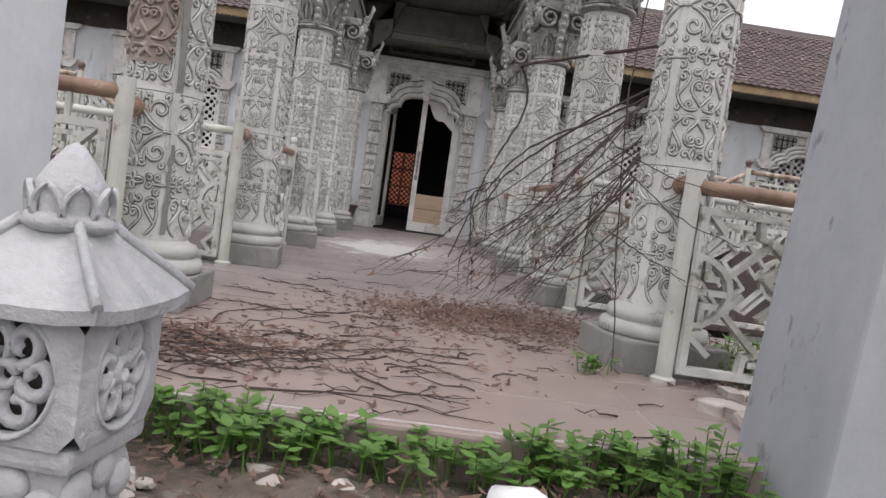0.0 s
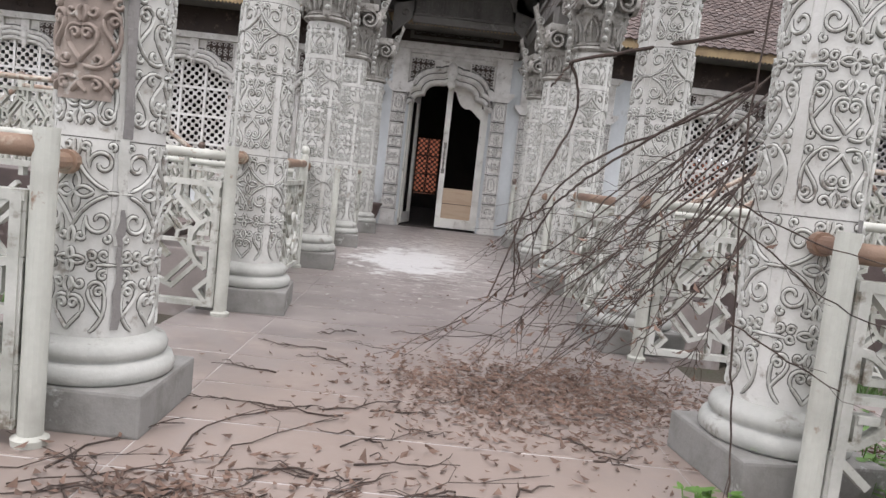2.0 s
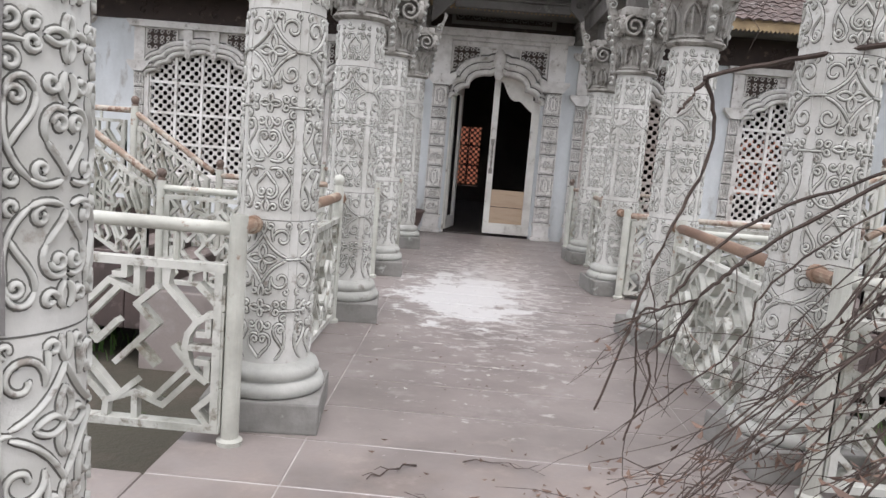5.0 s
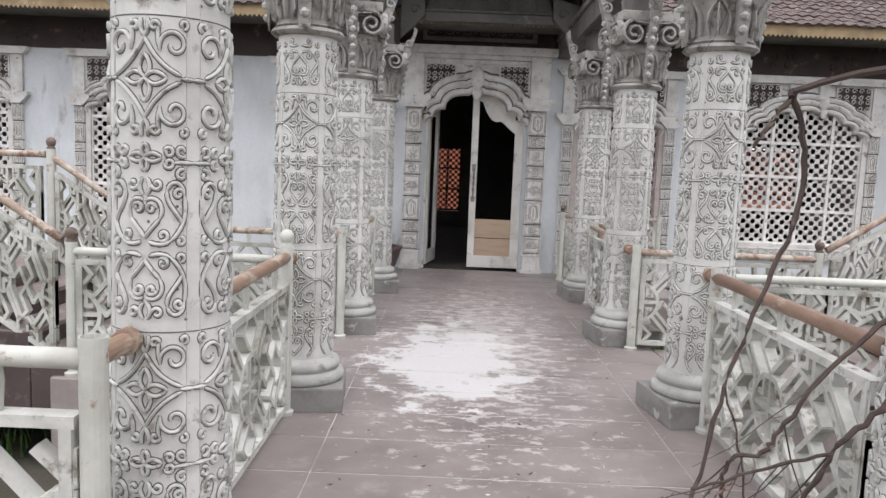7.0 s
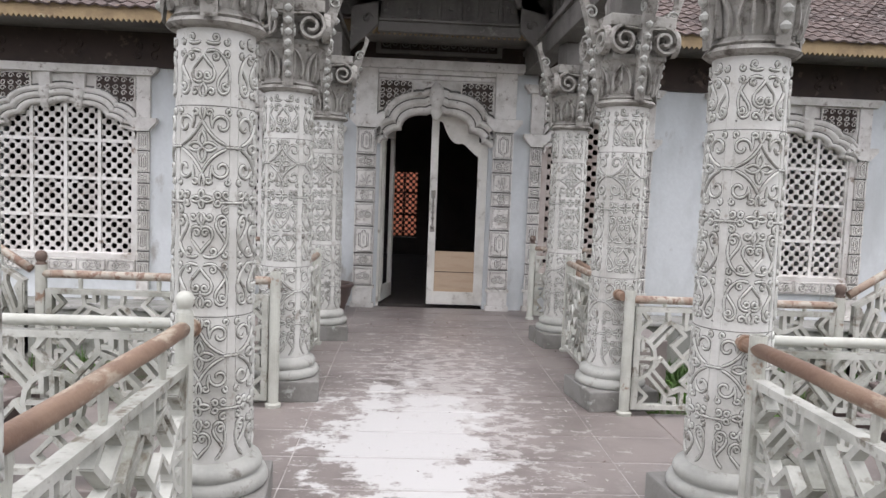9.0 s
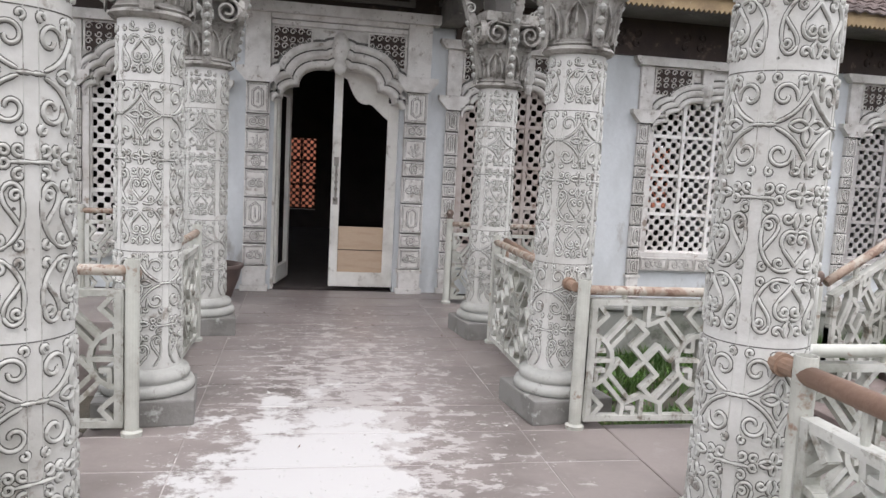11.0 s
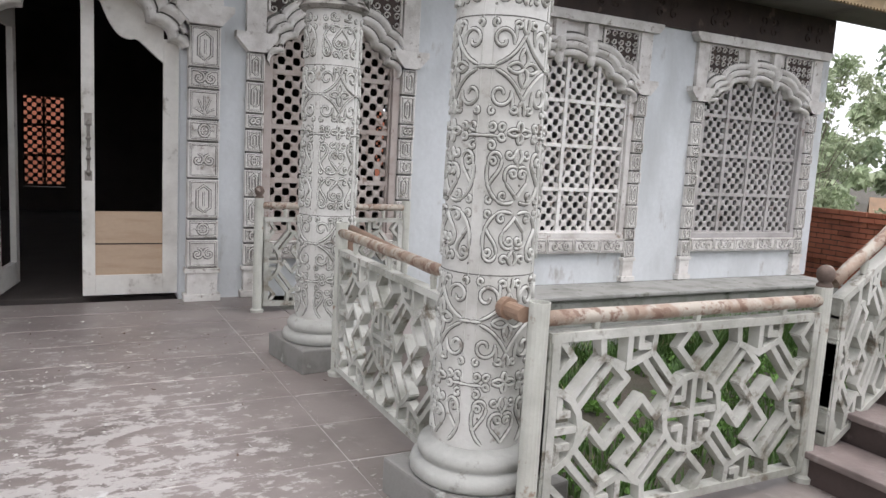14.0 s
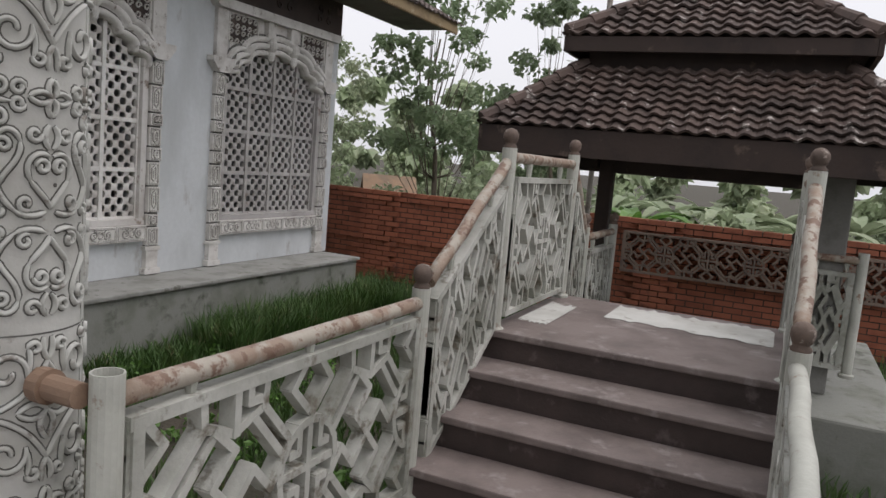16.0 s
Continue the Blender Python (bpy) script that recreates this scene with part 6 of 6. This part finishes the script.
def bowed_bough(stems, seed, twigs, label, leafy=0.3):
    """A bare bough: each stem a smooth curve through a few bends, thinning to its tip, with side twigs."""
    rnd = random.Random(seed)
    ob = thing("fallen_branch", label, "branch", "fallen dry branches")
    wood, lf = bmesh.new(), bmesh.new()
    for r0, r1, bends in stems:
        b = [Vector(p) for p in bends]
        line = []
        for i in range(len(b) - 1):
            p0, p1, p2, p3 = b[max(i - 1, 0)], b[i], b[i + 1], b[min(i + 2, len(b) - 1)]
            for k in range(6):
                t = k / 6
                line.append(0.5 * (2 * p1 + (p2 - p0) * t + (2 * p0 - 5 * p1 + 4 * p2 - p3) * t * t + (3 * p1 - p0 - 3 * p2 + p3) * t ** 3) + Vector((rnd.uniform(-1, 1), rnd.uniform(-1, 1), rnd.uniform(-1, 1))) * 0.005)
        line.append(b[-1])
        n = len(line)
        part("bough", tube(bmesh.new(), line, [(r0 + (r1 - r0) * i / n) * rnd.uniform(0.88, 1.12) for i in range(n)], 6), TWIG, ob)
        for _ in range(twigs):
            i = rnd.randint(n // 3, n - 2)
            d = (line[i + 1] - line[i]).normalized()
            end = line[i] + (d + Vector((rnd.uniform(-0.8, 0.8), rnd.uniform(-0.8, 0.8), rnd.uniform(-0.9, 0.4)))) * rnd.uniform(0.10, 0.34)
            end.z = max(end.z, 0.012)
            tw = wiggle(line[i], end, 4, 0.012, rnd, sag=0.02)
            for p in tw:
                p.z = max(p.z, 0.006)
            tube(wood, tw, [r1 * 0.6, r1 * 0.5, r1 * 0.42, r1 * 0.34, r1 * 0.2], 4)
            for p in tw[2:]:
                if rnd.random() < leafy:
                    dry_leaf(lf, p, 0.032, rnd)
    tagged(part("twig", wood, TWIG, ob), kind="stuff")
    if lf.verts:
        tagged(part("dry_leaf", lf, DRYLEAF, ob), kind="stuff")
    else:
        lf.free()
    return ob


bowed_bough([(0.013, 0.010, [(2.40, 5.50, 1.95), (1.78, 5.77, 1.81), (1.44, 5.79, 1.715)]),
             (0.011, 0.005, [(1.44, 5.79, 1.715), (1.38, 5.78, 1.62), (1.33, 5.77, 1.55)]),
             (0.010, 0.005, [(1.44, 5.79, 1.715), (1.51, 5.84, 1.55), (1.50, 5.82, 1.35), (1.38, 5.75, 1.10), (1.27, 5.68, 0.85), (1.18, 5.62, 0.55), (1.08, 5.58, 0.25)]),
             (0.004, 0.003, [(1.27, 5.68, 0.85), (1.31, 5.62, 0.65), (1.33, 5.58, 0.40)])], 93, 0, "bare dark bough caught on a column, hanging over the walk")
fallen_branch([(0.95, 4.75, 0.02), (1.10, 5.0, 0.02), (1.25, 4.9, 0.02)], (2.30, 5.00, 1.90), 94, 6, "thin dry bough hanging down to the floor", 0.5, 0.005)
fallen_branch([(1.70, 5.2, 0.1), (1.85, 5.0, 0.25), (1.5, 5.3, 0.05), (1.95, 4.6, 0.1)], (2.40, 5.05, 1.45), 95, 9, "tangle of dry twigs against a column", 0.8, 0.006)
bowed_bough([(0.008, 0.004, [(2.30, 5.15, 1.56), (1.95, 5.30, 1.34), (1.65, 5.40, 1.18), (1.45, 5.40, 1.02), (1.32, 5.40, 0.84), (1.27, 5.40, 0.76), (1.18, 5.40, 0.73), (1.19, 5.42, 0.58), (1.22, 5.45, 0.30)]),
             (0.009, 0.004, [(2.25, 5.00, 1.58), (1.85, 5.10, 1.30), (1.55, 5.20, 1.05), (1.44, 5.20, 0.95), (1.34, 5.20, 0.84), (1.28, 5.20, 0.72), (1.18, 5.20, 0.62), (1.20, 5.22, 0.50), (1.14, 5.25, 0.25)]),
             (0.005, 0.003, [(2.25, 5.22, 1.42), (1.85, 5.30, 1.10), (1.62, 5.30, 0.88), (1.58, 5.30, 0.74), (1.49, 5.30, 0.59), (1.36, 5.30, 0.48), (1.15, 5.30, 0.30)]),
             (0.005, 0.003, [(1.34, 5.20, 0.84), (1.22, 5.25, 0.78), (1.06, 5.30, 0.70)])], 97, 7, "tangle of long dry boughs sloping from a railing to the floor", 0.5)
bowed_bough([(0.0036, 0.003, [(1.70, 3.52, 2.10), (1.655, 3.50, 1.54), (1.645, 3.50, 1.08), (1.70, 3.50, 0.49), (1.735, 3.50, 0.18), (1.74, 3.46, 0.004)]),
             (0.003, 0.002, [(1.52, 3.36, 1.02), (1.60, 3.32, 0.95), (1.86, 3.32, 0.86), (2.15, 3.25, 0.80)]),
             (0.003, 0.002, [(1.55, 3.34, 0.92), (1.65, 3.30, 0.85), (1.89, 3.30, 0.70), (2.12, 3.24, 0.62)]),
             (0.003, 0.002, [(1.60, 3.34, 0.62), (1.78, 3.32, 0.52), (1.94, 3.30, 0.45)])], 98, 2, "thin dry vines hanging before a column", 0.2)
# dangling roots and twigs from the roof edge
for k, (x, y, z) in enumerate(((1.25, 4.9, 2.5), (1.45, 4.6, 2.3), (1.15, 5.6, 2.6), (1.55, 4.3, 2.4))):
    fallen_branch([(x - 0.25, y + 0.1, z - 0.55), (x - 0.35, y, z - 0.2), (x + 0.1, y + 0.1, z - 0.65)], (1.93, y, 3.12), 96 + k, 4, "thin dry twigs hanging from the roof", 0.1, 0.0045)

# twigs and litter on the floor
rnd = random.Random(110)
for k in range(110):
    x, y = (rnd.gauss(0.18, 0.42), rnd.gauss(3.0, 0.27)) if k < 56 else (rnd.gauss(0.9, 0.5), rnd.gauss(3.6, 0.8))
    x, y = min(1.75, max(-0.55, x)), max(2.5, y)
    if abs(x + 0.415) < 0.3 and abs(y - 3.77) < 0.35:
        continue
    a = rnd.gauss(0.15, 0.5) + (math.pi if rnd.random() < 0.5 else 0)
    l = rnd.uniform(0.2, 0.8) if k < 56 else rnd.uniform(0.08, 0.4)
    bm = bmesh.new()
    line = wiggle((0, 0, 0.006), (l * math.cos(a), l * math.sin(a), 0.012), 6, 0.02, rnd)
    bow = rnd.uniform(-0.16, 0.16) * l
    for i, p in enumerate(line):
        t = i / 6
        p += Vector((-math.sin(a), math.cos(a), 0)) * bow * 4 * t * (1 - t)
        p.z = max(0.004, abs(p.z) * 0.7)
    rr = rnd.uniform(0.0022, 0.0046)
    tube(bm, line, [rr * (1 - 0.1 * i) for i in range(7)], 5)
    for i in range(2, 6):
        if l > 0.25 and rnd.random() < 0.75:
            b, q = a + rnd.choice((-1, 1)) * rnd.uniform(0.4, 0.9), l * rnd.uniform(0.12, 0.28)
            tube(bm, [line[i], line[i] + Vector((q * 0.5 * math.cos(b), q * 0.5 * math.sin(b), 0.012)), line[i] + Vector((q * math.cos(b + 0.3), q * math.sin(b + 0.3), 0.006))], [rr * 0.6, rr * 0.45, rr * 0.25], 4)
    o = tagged(part("twig", bm, TWIG), "dry brown twig lying on the floor", "twig", "twigs on the floor")
    o.location = (x, y, -0.002)


def litter(centres, count, size, seed, label):
    rnd = random.Random(seed)
    bm = bmesh.new()
    for _ in range(count):
        cx, cy, sx_, sy_ = rnd.choice(centres)
        x, y = rnd.gauss(cx, sx_), rnd.gauss(cy, sy_)
        if not (-0.66 < x < (3.5 if 3.3 < y < 5.1 else 2.15) and 2.45 < y < 14):
            continue
        dry_leaf(bm, Vector((x, y, 0.004 + rnd.random() * 0.015)), size, rnd, True)
    return tagged(part("leaf_litter", bm, DRYLEAF), label, "leaf litter", kind="stuff")


litter(((1.35, 4.6, 0.36, 0.32), (1.7, 4.7, 0.25, 0.3), (1.0, 4.45, 0.28, 0.28), (1.3, 4.4, 0.45, 0.4)), 3900, 0.033, 120, "drift of small dry brown leaves under the branches")
litter(((2.5, 4.4, 0.3, 0.35), (2.9, 4.0, 0.35, 0.4), (2.3, 3.8, 0.2, 0.3)), 1500, 0.036, 123, "dry leaves blown over the side landing")
litter(((0.15, 2.9, 0.28, 0.2), (0.1, 3.15, 0.2, 0.15), (0.6, 3.3, 0.5, 0.4)), 850, 0.036, 121, "scatter of dry leaves and stalks on the floor")
rnd = random.Random(119)
bm = bmesh.new()
for _ in range(1800):
    x, y = rnd.uniform(-0.6, 2.0), rnd.uniform(1.2, 2.36)
    dry_leaf(bm, Vector((x, y, GZ + 0.06 + 0.5 * min(1.0, (y + 0.6) / 2.6) + rnd.random() * 0.02)), 0.04, rnd, True)
tagged(part("leaf_litter", bm, DRYLEAF), "dead leaves and chips scattered over the rubble bank", "leaf litter", kind="stuff")
litter(((0.7, 6.0, 0.6, 1.5), (0.7, 9.0, 0.7, 2.0), (1.2, 12.5, 0.5, 0.7)), 160, 0.022, 122, "sparse crumbs and leaves on the floor")


rnd = random.Random(124)
bm = bmesh.new()
for _ in range(1500):
    dry_leaf(bm, Vector((min(1.7, max(-0.3, rnd.gauss(0.72, 0.55))), min(13.9, max(6.2, rnd.gauss(10.4, 1.8))), 0.003)), rnd.choice((0.010, 0.014, 0.014, 0.024)), rnd, True)
tagged(part("paint_flakes", bm, PAINT), "flakes of white paint strewn over the floor", "paint flakes", kind="stuff")


# ---- gate pillars and stone lantern at the start of the walk ----
pil = thing("gate_pillar", "plain blue-grey plastered pillar with cracked, stained paint", "pillar", "gate pillars", (2.02, 2.35, GZ + 0.3))
bm = boxed(-0.30, 0.30, -0.25, 0.25, -0.5, 2.6, bevel=0.015)
part("pillar_shaft", bm, PILLAR, pil)
pil.matrix_basis = pose(2.17, 2.30, -0.35, 0, 4, 0)
pil2 = thing("gate_pillar", "plain whitewashed pillar beside the lantern", "pillar", "gate pillars", (-0.40, 2.15, -0.35))
part("pillar_shaft", boxed(-0.2, 0.2, -0.2, 0.2, -0.4, 2.6, bevel=0.015), PILLAR_WHITE, pil2)


def stone_lantern(at, rz):
    ob = thing("stone_lantern", "weathered grey cast stone lantern with hipped roof and pierced windows", "lantern", at=at, rz=rz)
    bm = bmesh.new()
    for z0, z1, w in ((-0.80, -0.40, 0.17), (-0.40, -0.335, 0.205)):
        box(bm, -w, w, -w, w, z0, z1, 0.02)
    part("pedestal", bm, LANTERN, ob)
    bm = bmesh.new()
    for k in range(4):
        rot = Matrix.Rotation(k * math.pi / 2, 4, "Z")
        for u, v, s in ((-0.09, -0.42, 0.06), (0.02, -0.40, 0.05), (0.10, -0.45, 0.055), (-0.03, -0.52, 0.06), (0.07, -0.56, 0.05), (-0.11, -0.58, 0.05)):
            r = bmesh.ops.create_icosphere(bm, subdivisions=2, radius=s)
            for vv in r["verts"]:
                vv.co = rot @ Vector((u * 1.2 + vv.co.x * 1.15, -0.175 + vv.co.y * 0.5, v - 0.05 + vv.co.z))
    tagged(part("carved_rock", bm, LANTERN, ob, smooth=True), kind="stuff")
    bm = bmesh.new()
    # light box: corner posts and four round pierced openings
    for k in range(4):
        rot = Matrix.Rotation(k * math.pi / 2, 4, "Z")
        ringo = [(0.150 * math.cos(t * math.pi / 12), 0.145 * math.sin(t * math.pi / 12)) for t in range(24)]
        inner = [bm.verts.new(rot @ Vector((u, -0.222, -0.175 + v))) for u, v in ringo]
        deep = [bm.verts.new(rot @ Vector((u, -0.185, -0.175 + v))) for u, v in ringo]
        outer = []
        for u, v in ringo:
            m = max(abs(u) / 0.215, abs(v) / 0.165)
            outer.append(bm.verts.new(rot @ Vector((u / m, -0.215, -0.175 + v / m))))
        for t in range(24):
            n2 = (t + 1) % 24
            bm.faces.new((outer[t], outer[n2], inner[n2], inner[t]))
            bm.faces.new((inner[t], inner[n2], deep[n2], deep[t]))
    bmesh.ops.remove_doubles(bm, verts=bm.verts[:], dist=0.002)
    part("light_box", bm, LANTERN, ob)
    for k in range(4):
        bm = bmesh.new()
        put = lambda u, v, h: (u, -0.198 - h, -0.175 + v)
        ridge(bm, curl(0, 0, 0.150, 0.150, 0, 360, 28), put, 0.022, 0.030)
        f = part("scroll_window", bm, LANTERN, ob, smooth=True)
        bm = bmesh.new()
        ridge(bm, curl(0, 0, 0.028, 0.028, 0, 360, 12), put, 0.030, 0.026)
        part("boss", bm, LANTERN, f, smooth=True)
        for m in range(6):
            a = m * math.pi / 3
            bm = bmesh.new()
            ridge(bm, [(p[0] * math.cos(a) - p[1] * math.sin(a), p[0] * math.sin(a) + p[1] * math.cos(a)) for p in curl(0.086, 0, 0.054, 0.016, -170, 210, 16)], put, 0.036, 0.022)
            part("scroll", bm, LANTERN, f, smooth=True)
        f.matrix_basis = pose(0, 0, 0, 0, 0, 90 * k)
    # near-black block stands in for the shade inside the pierced box
    part("dark_core", boxed(-0.13, 0.13, -0.13, 0.13, -0.33, -0.01), GRIME_SHADE, ob)
    # hipped roof with a slight sweep, and a lotus-bud finial
    bm = bmesh.new()
    prof = ((0.27, -0.035), (0.275, 0.0), (0.235, 0.036), (0.18, 0.08), (0.12, 0.13), (0.085, 0.165))
    rings = []
    for w, z in prof:
        ring = []
        for k in range(4):
            for i in range(6):
                t = i / 6 * 2 - 1
                p = Matrix.Rotation(k * math.pi / 2, 3, "Z") @ Vector((t * w, -w, 0))
                ring.append(bm.verts.new((p.x, p.y, z + 0.018 * abs(t) ** 3)))
        rings.append(ring)
    for a, b in zip(rings, rings[1:]):
        for i in range(24):
            bm.faces.new((a[i], a[(i + 1) % 24], b[(i + 1) % 24], b[i]))
    bm.faces.new(rings[0][::-1])
    bm.faces.new(rings[-1])
    part("lantern_roof", bm, LANTERN, ob)
    for k in range(4):
        rot = Matrix.Rotation(k * math.pi / 2 + math.pi / 4, 3, "Z")
        part("hip_rib", tube(bmesh.new(), [rot @ Vector((w * 1.41, 0, z + 0.02)) for w, z in prof[1:]], 0.016, 8), LANTERN, ob, smooth=True)
    bm = bmesh.new()
    lathe(bm, [(0.11, 0.20), (0.135, 0.22), (0.115, 0.24), (0.10, 0.25), (0.112, 0.29), (0.09, 0.33), (0.062, 0.37), (0.028, 0.41), (0.002, 0.425)], 20)
    fin = part("finial", bm, LANTERN, ob, smooth=True)
    fin.location.z = -0.042
    bm = bmesh.new()
    for k in range(8):
        a = k * math.pi / 4
        put = lambda u, z, h: ((0.112 + h) * math.cos(a + u / 0.085), (0.112 + h) * math.sin(a + u / 0.085), z)
        ridge(bm, bezier((-0.028, 0.24), (-0.04, 0.275), (-0.02, 0.30), (0, 0.32), 6), put, 0.014, 0.012)
        ridge(bm, bezier((0.028, 0.24), (0.04, 0.275), (0.02, 0.30), (0, 0.32), 6), put, 0.014, 0.012)
    part("petal", bm, LANTERN, fin)
    return ob


lantern = stone_lantern((0.18, 1.64, 0.382), -8)
lantern.scale = (0.61, 0.61, 0.70)

# glazed pot beside the doorway
pot = thing("plant_pot", "brown glazed plant pot filled with dry soil, beside the doorway", "pot", at=(-0.46, 13.45, -0.008))
part("pot_body", lathe(bmesh.new(), [(0.13, 0.0), (0.16, 0.02), (0.24, 0.24), (0.265, 0.34), (0.285, 0.35), (0.285, 0.385), (0.25, 0.385), (0.24, 0.33)], 28, caps=False), POT, pot, smooth=True)
part("soil", lathe(bmesh.new(), [(0.243, 0.33), (0.15, 0.345), (0.01, 0.35)], 24), EARTH, pot)


# ---- slabs of the terrace floor ----
rnd = random.Random(130)
meshes = {}
xs = (mirror(2.20) + 0.003, -0.165, 1.675, 2.197)
for j in range(26):
    y0 = 2.40 + 0.452 * j
    y1 = min(y0 + 0.452, 14.14)
    for i in range(3):
        xa, xb = xs[i], xs[i + 1]
        key = (i, round(y1 - y0, 3))
        if key not in meshes:
            g, gx = 0.0065, 0.003
            me = mesh_of(boxed(-(xb - xa) / 2 + gx, (xb - xa) / 2 - gx, -(y1 - y0) / 2 + g, (y1 - y0) / 2 - g, -0.03, 0.0, bevel=0.003), "slab")
            me.materials.append(SCREED)
            meshes[key] = me
        o = new("slab", meshes[key])
        o.matrix_basis = pose((xa + xb) / 2, (y0 + y1) / 2, rnd.uniform(-0.0025, 0.0))
        o.parent = floor_ob
